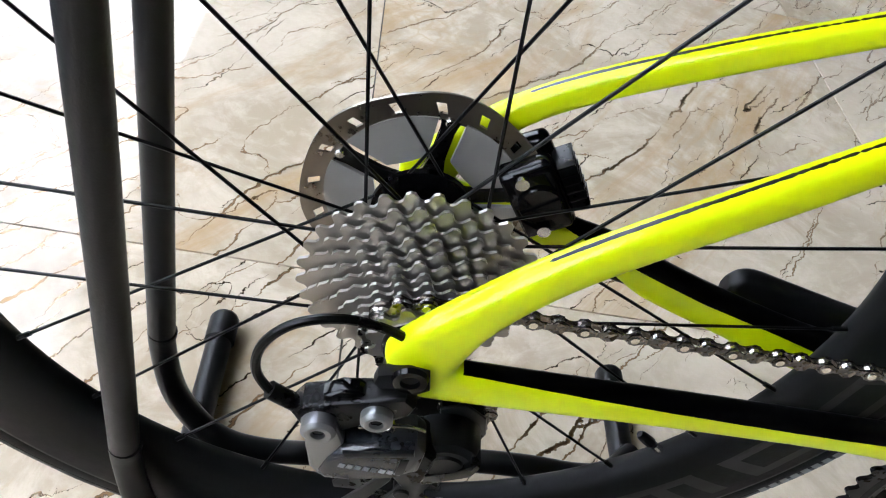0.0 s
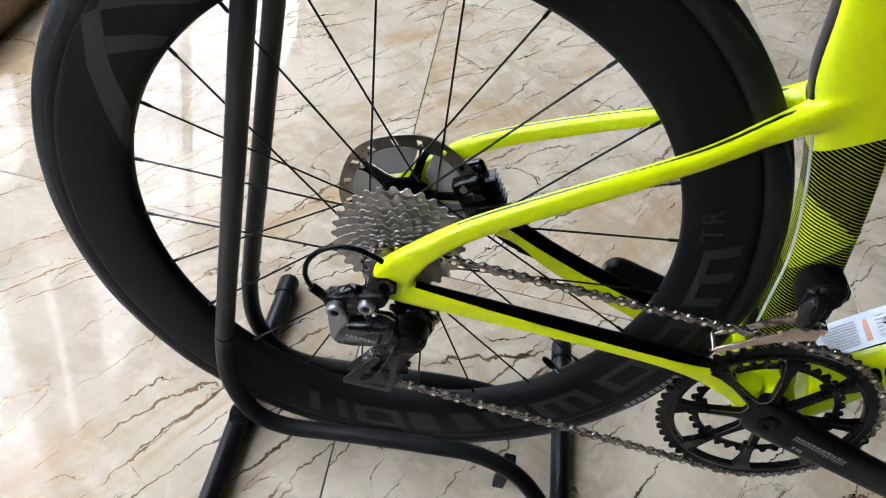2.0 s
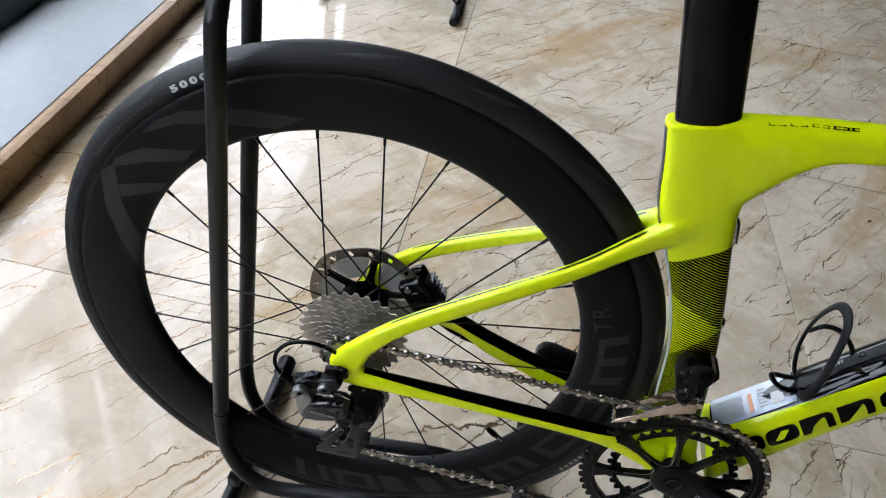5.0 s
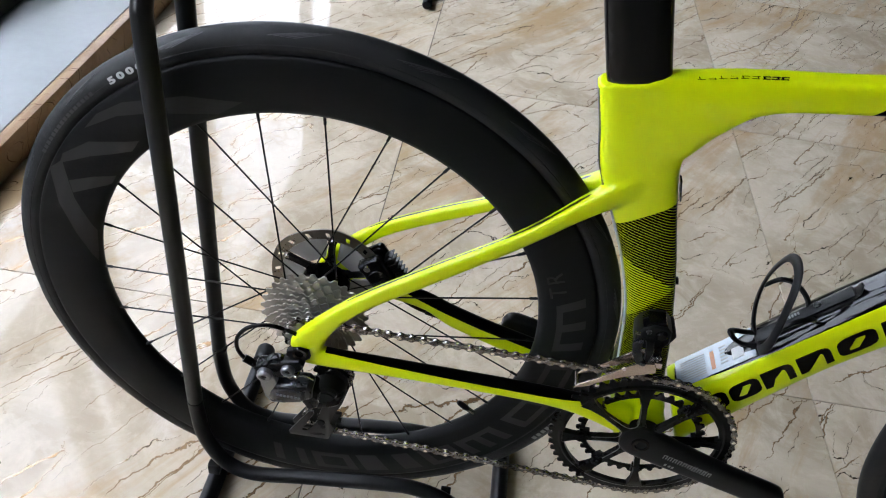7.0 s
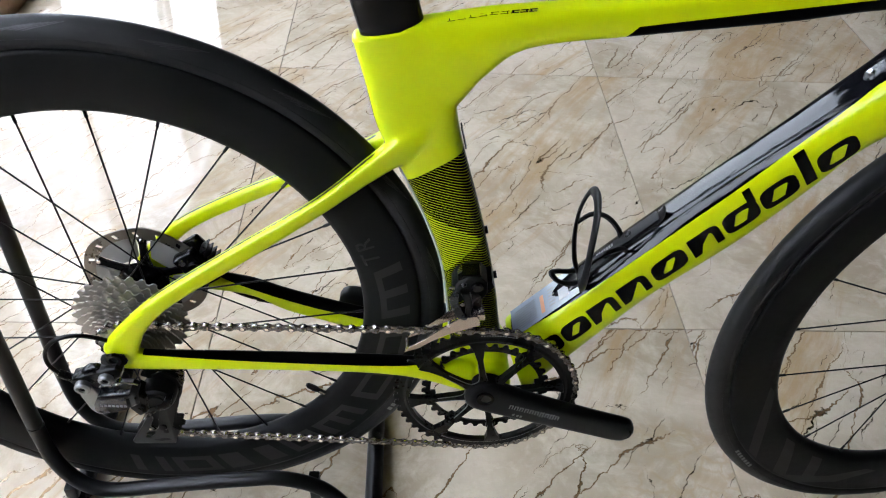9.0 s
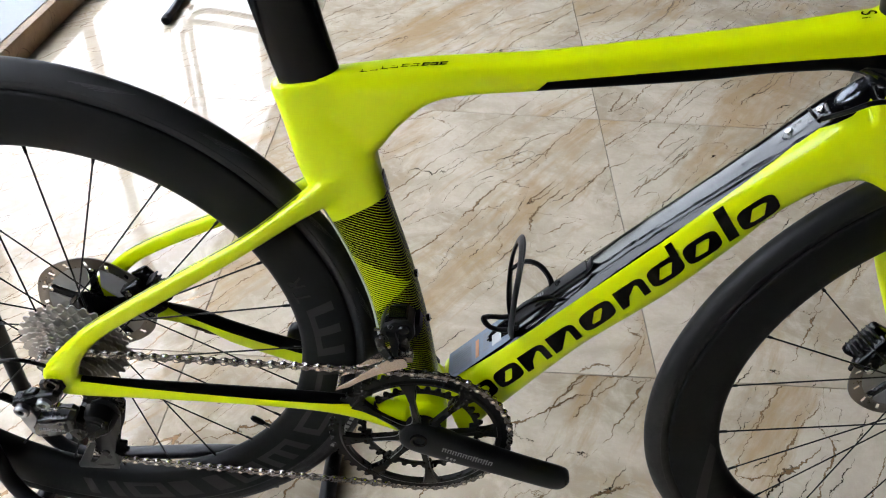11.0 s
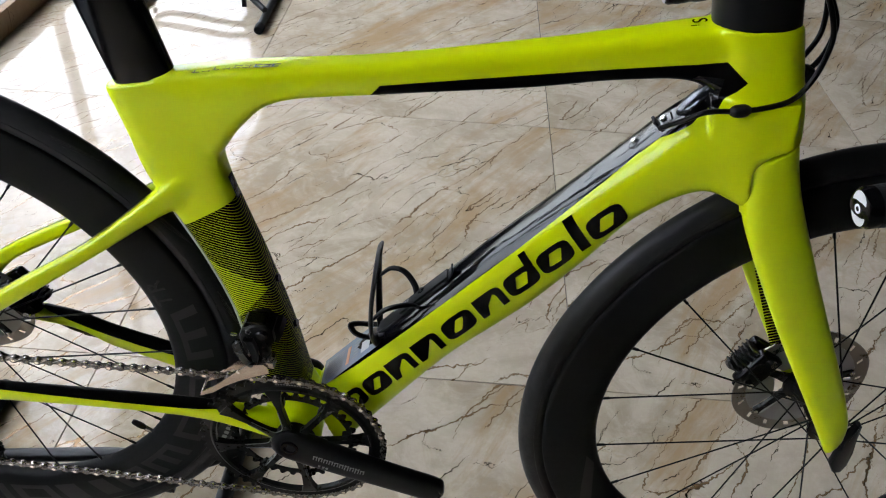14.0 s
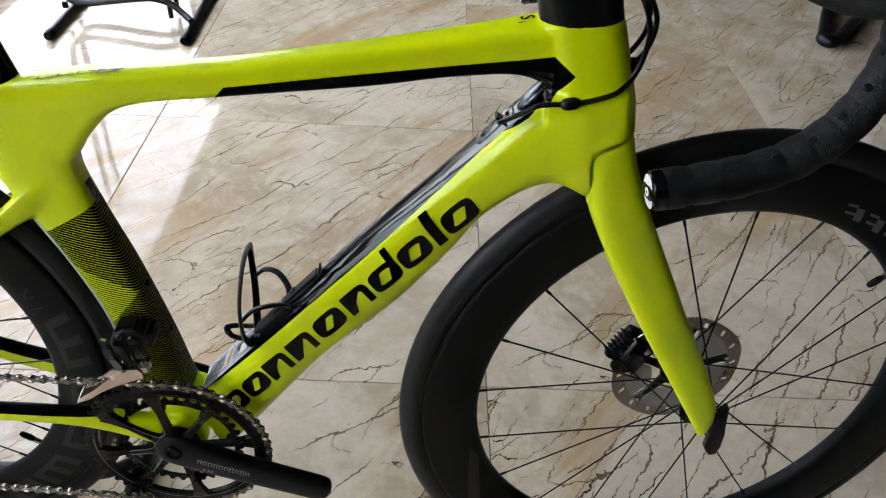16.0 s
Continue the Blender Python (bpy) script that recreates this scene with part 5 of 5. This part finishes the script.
for s in (-1, 1):
    part("dropout", steered(slab([(x + 0.006, z - 0.009) for x, z in ((0.999, 0.330), (1.0035, 0.345), (1.0060, 0.370), (1.0095, 0.3725), (1.0125, 0.368), (1.0170, 0.325), (1.0185, 0.303), (1.0145, 0.291), (1.006, 0.291), (0.997, 0.306))], s * 0.0450, s * 0.0530, 0.0030)), "satin_black", fork, "black fork end")
lp = bmesh.new()
for i in range(30):
    f = i / 29
    x, z = 0.888 + (0.948 - 0.888) * f, 0.524 + (0.398 - 0.524) * f
    yy = 0.0275 + (0.0355 - 0.0275) * f - 0.0016
    block((0.016, 0.0010, 0.0021), pose(x, yy, z, 0, -14, 0), 0, lp)
part("leg_stripes", steered(lp), "decal_black", fork, "black pinstripes inside the fork leg")
part("axle", steered(rod((HUB_F[0], -0.054, HUB_F[1]), (HUB_F[0], 0.054, HUB_F[1]), 0.0075, 20)), "alloy", fork)

# ---- brake calipers ----
def caliper(origin, turn, parent, finish, label):
    """A flat-mount caliper: body halves, cooling ribs on the pads, bolts and a hose joint."""
    m = Matrix.Translation(origin) @ Matrix.Rotation(radians(turn), 4, "Y")
    def f(bm):
        bmesh.ops.transform(bm, matrix=m, verts=bm.verts)
        return finish(bm)
    body = bmesh.new()
    block((0.030, 0.014, 0.052), pose(0, -0.010, 0), 0.0068, body, 4)
    block((0.030, 0.014, 0.052), pose(0, 0.012, 0), 0.0068, body, 4)
    block((0.012, 0.034, 0.050), pose(-0.010, 0, 0), 0.004, body, 3)
    cal = part("brake_caliper", f(body), "gloss_black", parent, label)
    for i in range(6):
        part("cooling_rib", f(block((0.012, 0.0200, 0.0016), pose(0.019, 0.0, -0.018 + i * 0.0062), 0.0005)), "alloy", cal)
    for s in (-1, 1):
        part("mount_bolt", f(rod((-0.004, -0.0175, s * 0.019), (-0.004, -0.0205, s * 0.019), 0.0040, 12)), "bolt", cal)
    part("hose_joint", f(rod((-0.006, 0.004, 0.024), (-0.012, 0.004, 0.038), 0.0045, 12)), "alloy", cal)
    part("piston_cap", f(puck((0.0, 0.0), 0.0125, -0.0170, -0.0195, 24)), "gloss_black", cal)
    return cal


caliper((0.069, 0.052, 0.374), -35, bike, lambda b: b, "glossy black rear disc brake caliper")
caliper((0.930, 0.040, 0.368), -150, bike, steered, "glossy black front disc brake caliper")
part("brake_hose", tube([(0.072, 0.056, 0.350), (0.092, 0.055, 0.331), (0.118, 0.054, 0.316), (0.140, 0.053, 0.3120)], 0.0027, 8, 6), "hose", bike, "black brake hose to the stay")
part("hose_sleeve", rod((0.128, 0.0535, 0.3142), (0.150, 0.0525, 0.3100), 0.0046, 14), "plastic", bike, "black rubber hose sleeve")

# ---- spacers, stem and bars ----
sb = blade([(0.833, 0.7835), (0.826, 0.812), (0.817, 0.842)], [(0.7625, 0.7790), (0.756, 0.808), (0.747, 0.838)], [0.0245, 0.0240, 0.0235], p=2.2, n=32, sub=3)
part("headset_spacer", sb, "satin_black", bike, "matt black headset spacer")
st = blade([(0.750, 0.872), (0.790, 0.880), (0.850, 0.884), (0.903, 0.884)], [(0.756, 0.838), (0.800, 0.842), (0.850, 0.848), (0.903, 0.852)], [0.022, 0.023, 0.021, 0.022], p=3.0, n=24, sub=4)
part("stem", steered(st), "satin_black", bike, "matt black stem")
bar = part("handlebar", steered(tube([(0.903, -0.190, 0.866), (0.890, -0.12, 0.866), (0.888, 0, 0.868), (0.890, 0.12, 0.866), (0.903, 0.190, 0.866)], [0.012, 0.013, 0.015, 0.013, 0.012], 20, 6, 0.85)), "satin_black", bike, "black drop handlebar with textured tape")
for s in (-1, 1):
    drop = [(0.798, s * 0.200, 0.7420), (0.845, s * 0.200, 0.7490), (0.880, s * 0.200, 0.7600), (0.906, s * 0.200, 0.7790), (0.923, s * 0.200, 0.8050), (0.930, s * 0.200, 0.8340), (0.930, s * 0.201, 0.8580), (0.945, s * 0.202, 0.8760)]
    path = spline(drop, 26)
    pts = []
    rs = []
    run = 0.0
    for i, p in enumerate(path):
        if i:
            run += float(np.linalg.norm(path[i] - path[i - 1]))
        pts.append(tuple(p))
        rs.append(0.0124 + 0.0015 * abs(math.sin(math.pi * run / 0.0205)) ** 0.45)
    part("bar_tape", steered(tube(pts, rs, 20, 1)), "tape", bar, "black wrapped bar tape", 50)
    tops = tube([(0.888, s * 0.085, 0.8660), (0.890, s * 0.120, 0.8660), (0.896, s * 0.160, 0.8660), (0.908, s * 0.188, 0.8670), (0.928, s * 0.200, 0.8720)], [0.0150, 0.0155, 0.0158, 0.0155, 0.0150], 20, 8)
    part("bar_tape", steered(tops), "tape", bar, "black wrapped bar tape", 50)
    for k in range(7):
        f = path[26 + 21 * k]
        g = (Vector(path[27 + 21 * k]) - Vector(f)).normalized()
        rise = Vector((0, 0, 1)) - g * g.z
        bump = bmesh.new()
        bmesh.ops.create_uvsphere(bump, u_segments=10, v_segments=6, radius=0.0036)
        bmesh.ops.scale(bump, vec=(1.3, 0.8, 0.7), verts=bump.verts)
        bmesh.ops.translate(bump, vec=Vector(f) + rise.normalized() * 0.0112 + Vector((0, -0.006, 0)), verts=bump.verts)
        part("tape_fold", steered(bump), "tape", bar)
    e = Vector(path[0])
    d = (Vector(path[0]) - Vector(path[3])).normalized()
    plug = bmesh.new()
    tube([e - d * 0.002, e + d * 0.003, e + d * 0.006, e + d * 0.007], [0.0136, 0.0136, 0.0115, 0.0040], 24, 1, bm=plug)
    part("bar_plug", steered(plug), "gloss_black", bar, "glossy black bar end plug with a white swirl")
    side = d.cross(Vector((0, 0, 1))).normalized()
    upv = side.cross(d)
    sw = bmesh.new()
    for a0, r0, r1 in ((20, 0.0050, 0.0118), (200, 0.0050, 0.0118)):
        ring = []
        for k in range(9):
            a = radians(a0 + 15 * k)
            w = math.sin(math.pi * (k + 0.3) / 8.6)
            ring.append((a, 0.5 * (r0 + r1) - 0.5 * (r1 - r0) * w, 0.5 * (r0 + r1) + 0.5 * (r1 - r0) * w))
        for (a, i0, o0), (b, i1, o1) in zip(ring, ring[1:]):
            q = [e + d * (0.0074 - max(0, (r - 0.004)) * 0.13) + side * r * math.cos(t) + upv * r * math.sin(t) for t, r in ((a, i0), (a, o0), (b, o1), (b, i1))]
            sw.faces.new([sw.verts.new(v) for v in q])
    for k in range(16):
        q = [e + d * 0.0076 + side * r * math.cos(t) + upv * r * math.sin(t) for t, r in ((k * math.pi / 8, 0.0016), (k * math.pi / 8, 0.0032), ((k + 1) * math.pi / 8, 0.0032), ((k + 1) * math.pi / 8, 0.0016))]
        sw.faces.new([sw.verts.new(v) for v in q])
    part("plug_swirl", steered(sw), "decal_white", bar)
    hood = tube([(0.925, s * 0.202, 0.870), (0.960, s * 0.203, 0.880), (0.990, s * 0.204, 0.894), (1.008, s * 0.204, 0.914)], [0.017, 0.018, 0.017, 0.011], 16, 5)
    part("brake_hood", steered(hood), "rubber", bar, "black rubber brake hood")
    part("brake_lever", steered(tube([(0.998, s * 0.204, 0.885), (1.008, s * 0.204, 0.850), (1.002, s * 0.203, 0.805), (0.988, s * 0.201, 0.762), (0.990, s * 0.200, 0.744)], [0.006, 0.0075, 0.007, 0.006, 0.003], 10, 5, 0.6)), "satin_black", bar, "black brake lever")

# hoses between bars and head tube
HOSES = [
    [(0.812, -0.026, 0.862), (0.822, -0.026, 0.842), (0.832, -0.026, 0.820), (0.842, -0.026, 0.803), (0.849, -0.027, 0.784), (0.848, -0.028, 0.762), (0.842, -0.031, 0.7455), (0.831, -0.035, 0.733), (0.814, -0.037, 0.7265), (0.795, -0.037, 0.7215), (0.768, -0.036, 0.7180), (0.752, -0.031, 0.706), (0.736, -0.022, 0.692)],
    [(0.820, 0.006, 0.866), (0.836, 0.004, 0.832), (0.850, 0.001, 0.805), (0.8595, -0.002, 0.785), (0.857, -0.006, 0.764), (0.848, -0.010, 0.750), (0.840, -0.012, 0.744)],
    [(0.824, 0.030, 0.866), (0.842, 0.028, 0.832), (0.856, 0.024, 0.800), (0.858, 0.016, 0.772), (0.848, 0.008, 0.754), (0.838, 0.002, 0.748)],
]
for i, h in enumerate(HOSES):
    part("cable_hose", tube(h, 0.0023, 10, 6), "hose", bike, "black cable hose looping to the frame")
part("cable_bead", tube([(0.801, -0.037, 0.7230), (0.797, -0.037, 0.7223), (0.789, -0.037, 0.7207), (0.785, -0.037, 0.7200)], [0.0028, 0.0052, 0.0052, 0.0028], 14, 3), "plastic", bike, "black rubber bead on the cable")

part("cable_port", block((0.010, 0.014, 0.024), pose(0.8440, -0.012, 0.741, 0, 15, 0), 0.004, None, 3), "plastic", frame_body, "black rubber cable port")

# ---- down tube: bolts, cover, label, bottle cage ----
DT_A, DT_B = Vector((0.447, 0, 0.347)), Vector((0.720, 0, 0.664))
DT_T = (DT_B - DT_A).normalized()
DT_N = Vector((-DT_T.z, 0, DT_T.x))
dt_rot = Matrix((DT_T, Vector((0, 1, 0)), DT_N)).transposed().to_4x4()


def on_tube(x, n=0.0, y=0.0, t=0.0):
    """A pose on the top of the down tube: local x up the tube, z out of it."""
    s = (x - DT_A.x) / DT_T.x
    m = dt_rot.copy()
    m.translation = DT_A + DT_T * (s + t) + DT_N * n + Vector((0, y, 0))
    return m


def bolt_head(at, r, label):
    bm = bmesh.new()
    for p in ([(0.0001, 0.0012), (0.0022, 0.0012), (0.0026, 0.0030), (0.0042, 0.0030), (0.0050, 0.0018), (0.0050, -0.002)],):
        rings = [[(q * r / 0.005 * math.cos(2 * math.pi * k / 18), q * r / 0.005 * math.sin(2 * math.pi * k / 18), h) for k in range(18)] for q, h in p]
        skin(rings, False, False, bm)
    bmesh.ops.transform(bm, matrix=at, verts=bm.verts)
    return part("bolt", bm, "alloy", frame_body, label)


bolt_head(on_tube(0.5885, 0.000), 0.0055, "black hex bolt")
cover = bmesh.new()
block((0.040, 0.0135, 0.005), on_tube(0.7350, -0.0045), 0.0022, cover, 3)
tip = bmesh.new()
puck((0, 0), 0.00675, -0.0025, 0.0025, 20, tip, 0.0012)
bmesh.ops.transform(tip, matrix=on_tube(0.7215, -0.0045) @ Matrix.Rotation(radians(90), 4, "X"), verts=tip.verts)
cv = part("cable_cover", cover, "dark_grey", frame_body, "dark grey cable port cover with two bolts")
part("cover_end", tip, "dark_grey", frame_body)
for x in (0.7225, 0.7430):
    b = bolt_head(on_tube(x, -0.0022), 0.0030, "bright small bolt")
    b.data.materials[0] = M["bolt"]
part("cover_tongue", block((0.003, 0.012, 0.009), on_tube(0.7385, 0.000), 0.001), "plastic", frame_body)
fm = bmesh.new()
bmesh.ops.create_uvsphere(fm, u_segments=28, v_segments=14, radius=1.0)
bmesh.ops.scale(fm, vec=(0.0190, 0.0105, 0.0045), verts=fm.verts)
bmesh.ops.transform(fm, matrix=on_tube(0.7625, -0.0035, -0.002), verts=fm.verts)
part("foil_patch", fm, "foil", frame_body, "crumpled clear protective foil")
part("warning_label", block((0.098, 0.042, 0.0006), on_tube(0.4640, 0.0012, -0.002), 0), "label", frame_body, "pale grey printed warning label")
part("label_band", block((0.0050, 0.026, 0.0004), on_tube(0.4630, 0.0020, -0.004), 0), "orange", frame_body)
for i in range(9):
    part("print_line", block((0.032, 0.0008, 0.0003), on_tube(0.4465, 0.0019, -0.017 + i * 0.0035), 0), "print_grey", frame_body)
for i in range(6):
    part("print_line", block((0.009, 0.0014, 0.0003), on_tube(0.4720, 0.0019, -0.014 + i * 0.0048), 0), "print_grey", frame_body)
part("label_patch", block((0.014, 0.016, 0.0004), on_tube(0.4830, 0.0020, -0.008), 0), "decal_white", frame_body, "white corner of the label")

cage = part("bottle_cage", block((0.108, 0.019, 0.006), on_tube(0.5330, 0.0035, -0.002), 0.0028, None, 3), "satin_black", bike, "black plastic bottle cage on the down tube")
part("cage_pad", block((0.074, 0.0145, 0.004), on_tube(0.5480, 0.0075, -0.002), 0.0018), "plastic", cage)


def cage_path(pts):
    return [tuple(on_tube(0.491, n - 0.004, y - 0.005, t).translation) for t, n, y in pts]


part("cage_loop", tube(cage_path([(0.012, 0.006, -0.006), (0.016, 0.014, -0.022), (0.034, 0.032, -0.035), (0.062, 0.056, -0.034), (0.090, 0.076, -0.020), (0.098, 0.081, 0.0),
                                  (0.090, 0.076, 0.020), (0.062, 0.056, 0.034), (0.034, 0.032, 0.035), (0.016, 0.014, 0.022), (0.012, 0.006, 0.006)]), [0.0055, 0.0060, 0.0056, 0.0050, 0.0052, 0.0058, 0.0052, 0.0050, 0.0056, 0.0060, 0.0055], 12, 6, 0.42), "plastic", cage)
for s in (-1, 1):
    part("cage_strut", tube(cage_path([(0.048, 0.043, s * 0.0350), (0.066, 0.042, s * 0.0330), (0.077, 0.032, s * 0.0270), (0.079, 0.018, s * 0.0160), (0.074, 0.008, s * 0.0070)]), [0.0030, 0.0034, 0.0036, 0.0036, 0.0040], 8, 6, 0.6), "plastic", cage)
part("cage_tongue", tube(cage_path([(0.104, 0.0085, 0.003), (0.118, 0.0085, 0.003), (0.128, 0.0105, 0.003), (0.1345, 0.0155, 0.003)]), [0.0070, 0.0072, 0.0066, 0.0040], 12, 5, 0.32, up=(0, 1, 0)), "plastic", cage, "upturned tongue of the cage")
part("cage_toe", tube(cage_path([(0.020, 0.005, -0.009), (0.006, 0.015, -0.010), (-0.002, 0.027, -0.008), (-0.004, 0.0345, 0.0), (-0.002, 0.027, 0.008), (0.006, 0.015, 0.010), (0.020, 0.005, 0.009)]), [0.0036, 0.0034, 0.0034, 0.0038, 0.0034, 0.0034, 0.0036], 10, 6, 0.7), "plastic", cage)
part("cage_bolt", puck((0, 0), 0.0045, -0.001, 0.001, 12), "alloy", cage).matrix_basis = on_tube(0.547, 0.0100) @ Matrix.Rotation(radians(90), 4, "X")
mk = bmesh.new()
for i in range(7):
    block((0.0020, 0.0040, 0.0004), on_tube(0.5200 + i * 0.0022, 0.0098), 0, mk)
pieces("cage_mark", mk, "print_grey", cage, "small white blocks")

# seat tube bolts and badge
for x, z in ((0.3905, 0.472), (0.4055, 0.408)):
    part("bolt", rod((x - 0.012, 0, z - 0.0025), (x + 0.0005, 0, z + 0.0005), 0.0044, 14), "alloy", frame_body, "black hex bolt")
part("badge", block((0.0015, 0.010, 0.024), pose(0.3580, -0.004, 0.590, 0, -14, 0), 0.0005), "dark_grey", frame_body, "dark grey badge")

# pale strip modelled in place of the glint along the glossy wheel cut-out
part("edge_glint", tube([(0.2830, -0.0110, 0.594), (0.2995, -0.0120, 0.556), (0.3218, -0.0125, 0.504), (0.3423, -0.0130, 0.441), (0.3518, -0.0135, 0.381), (0.3562, -0.0150, 0.345)], 0.0015, 8, 8), "glint", frame_body, "thin pale strip drawn as the glint beside the rear tyre")

# lettering as plain blocks
MARKS = [(0.000, 0.034, "ring"), (0.0365, 0.037, "ring"), (0.0765, 0.036, "arch"), (0.1175, 0.037, "arch"), (0.1610, 0.042, "ring"), (0.2090, 0.036, "arch"), (0.2490, 0.040, "tall"), (0.2920, 0.040, "ring"), (0.3370, 0.0115, "bar"), (0.3530, 0.041, "ring")]
sticker("frame_lettering", frame_body, bars((0.4652 + 0.0034, 0.3020 + 0.0038), (0.662, 0.7495), (-0.7495, 0.662), MARKS, 0.0255, 0.2, 0.0084), "decal_black", frame_body, label="large black slanted blocks")
tt = bmesh.new()
for i in range(9):
    x = 0.3405 + i * 0.0088 - (0 if i < 7 else (i - 6) * 0.0012)
    y = -0.0092 + i * 0.00022
    z = top_of(frame_body, x, y) + 0.0005
    for dy in (-0.0022, 0.0022):
        block((0.0066, 0.0006 if i < 6 else 0.0013, 0.0003), pose(x + dy * 0.3, y + dy, z, 0, -7.3, 0), 0, tt)
    block((0.0007 if i < 6 else 0.0016, 0.0044, 0.0003), pose(x + (0.002 if i % 2 else -0.002), y, z, 0, -7.3, 0), 0, tt)
pieces("tube_mark", tt, "decal_black", frame_body, "small black blocks on the top tube")
for ch, size, x, y in (("S", 0.0170, 0.7525, 0.0010), ("i", 0.0100, 0.7480, -0.0075)):
    writing(ch, size, Matrix.Translation((x, y, 0.7788 + (x - 0.75) * 0.2)) @ Matrix.Rotation(radians(-11), 4, "Y") @ Matrix.Rotation(radians(-90), 4, "Z"), "decal_black", frame_body, "tube_mark")
cd = Vector((PEDAL[0] - BB[0], PEDAL[1] - BB[1])).normalized()
ab = bmesh.new()
for i in range(10):
    t = 0.030 + i * 0.0062
    tall = 0.0066 if i not in (6, 8) else 0.0090
    for dt in (-0.0017, 0.0017):
        block((0.0011, 0.0004, tall), pose(BB[0] + cd.x * (t + dt), -0.0714 - (t - 0.04) * 0.094, BB[1] + cd.y * (t + dt) + 0.005, 0, 14, 3), 0, ab)
    block((0.0042, 0.0004, 0.0011), pose(BB[0] + cd.x * t, -0.0715 - (t - 0.04) * 0.094, BB[1] + cd.y * t + 0.0078, 0, 14, 3), 0, ab)
for t in (0.034, 0.039, 0.043):
    block((0.0026, 0.0004, 0.0034), pose(BB[0] + cd.x * t, -0.0710 - (t - 0.04) * 0.094, BB[1] + cd.y * t - 0.0085, 0, 14, 3), 0, ab)
pieces("crank_mark", ab, "print_grey", crankset, "pale grey blocks on the crank arm")

# ---- bike stands ----
def bike_stand(label):
    """A floor stand: a hoop of black tube that folds forward into two rails, on two cross feet with plastic caps."""
    st = thing("bike_stand", (0.06, 0, 0), label, "bike stand", "bike stands")
    lean = lambda z, s: (0.024 - 0.030 * (z - 0.15) if z > 0.12 else 0.024 - (0.12 - z) * 0.4) + s * 0.047
    h = []
    for s in (-1, 1):
        h.append([(0.268, s * 0.100, 0.034), (0.236, s * 0.070, 0.046), (0.200, s * 0.052, 0.066), (0.150, s * 0.046, 0.079), (0.100, s * 0.046, 0.077), (0.000, s * 0.046, 0.063)]
                 + [(x, lean(z, s), z) for x, z in ((-0.070, 0.056), (-0.110, 0.066), (-0.140, 0.096), (-0.1515, 0.140), (-0.1510, 0.190), (-0.147, 0.350), (-0.142, 0.550), (-0.139, 0.685))]
                 + [(-0.138, lean(0.7, s) - s * 0.004, 0.714), (-0.138, lean(0.7, s) - s * 0.018, 0.735), (-0.138, lean(0.7, 0), 0.741)])
    part("hoop", tube(h[0] + h[1][-2::-1], 0.0099, 18, 6), "stand", st, "bent black steel tube")
    for s in (-1, 1):
        part("joint", rod((-0.1512, lean(0.160, s), 0.160), (-0.1511, lean(0.163, s), 0.163), 0.0107, 18), "stand", st)
    for x in (-0.130, 0.2680):
        part("foot", rod((x, -0.195, 0.0145), (x, 0.195, 0.0145), 0.0120, 20), "stand", st, "black steel cross foot")
        for s in (-1, 1):
            part("foot_cap", tube([(x, s * 0.176, 0.0145), (x, s * 0.178, 0.0145), (x, s * 0.205, 0.0145), (x, s * 0.209, 0.0145)], [0.0125, 0.0143, 0.0143, 0.0120], 18, 1), "plastic", st, "black plastic end cap")
    for s in (-1, 1):
        part("rail_post", block((0.016, 0.012, 0.020), pose(-0.128, s * 0.044, 0.048), 0.002), "stand", st)
        part("rail_post", block((0.014, 0.012, 0.060), pose(0.190, s * 0.038, 0.046), 0.002), "stand", st)
    return st


main_stand = bike_stand("black tubular bike stand holding the rear wheel")
back_stand = copy_thing(main_stand, pose(-0.270, 1.820, 0, 0, 0, 1.5))
tagged(back_stand, "black tubular bike stand standing empty on the floor")
side_stand = thing("floor_stand", (1.97, 1.87, 0), "black bent tube foot of a floor stand", "floor stand")
part("foot", tube([(2.330, 2.520, 0.060), (2.130, 2.210, 0.0215), (2.000, 1.930, 0.0215), (1.972, 1.872, 0.0215), (1.990, 1.845, 0.0215), (2.030, 1.880, 0.0215), (2.190, 2.090, 0.0215), (2.420, 2.380, 0.060)], 0.0205, 14, 6), "stand", side_stand)
part("cross_tube", rod((2.330, 2.520, 0.060), (2.420, 2.380, 0.060), 0.0205, 14), "stand", side_stand)

# ---- floor tiles ----
TX, TY, JOINT = 0.81, 0.885, 0.0020
tile_bm = bmesh.new()
block((TX - JOINT, TY - JOINT, 0.012), pose(0, 0, -0.006), 0.0003, tile_bm, 1)
tile_me = mesh_of(tile_bm, "tile", False)
tile_me.materials.append(M["marble"])
for i in range(-2, 8):
    for j in range(-5, 8):
        x, y = 0.797 + TX * (i + 0.5), 0.302 + TY * (j + 0.5)
        if FLOOR_X[0] - 0.45 < x < FLOOR_X[1] + 0.45 and FLOOR_Y[0] - 0.5 < y < FLOOR_Y[1] + 0.5:
            place("tile", tile_me, floor, Matrix.Translation((x, y, 0)))
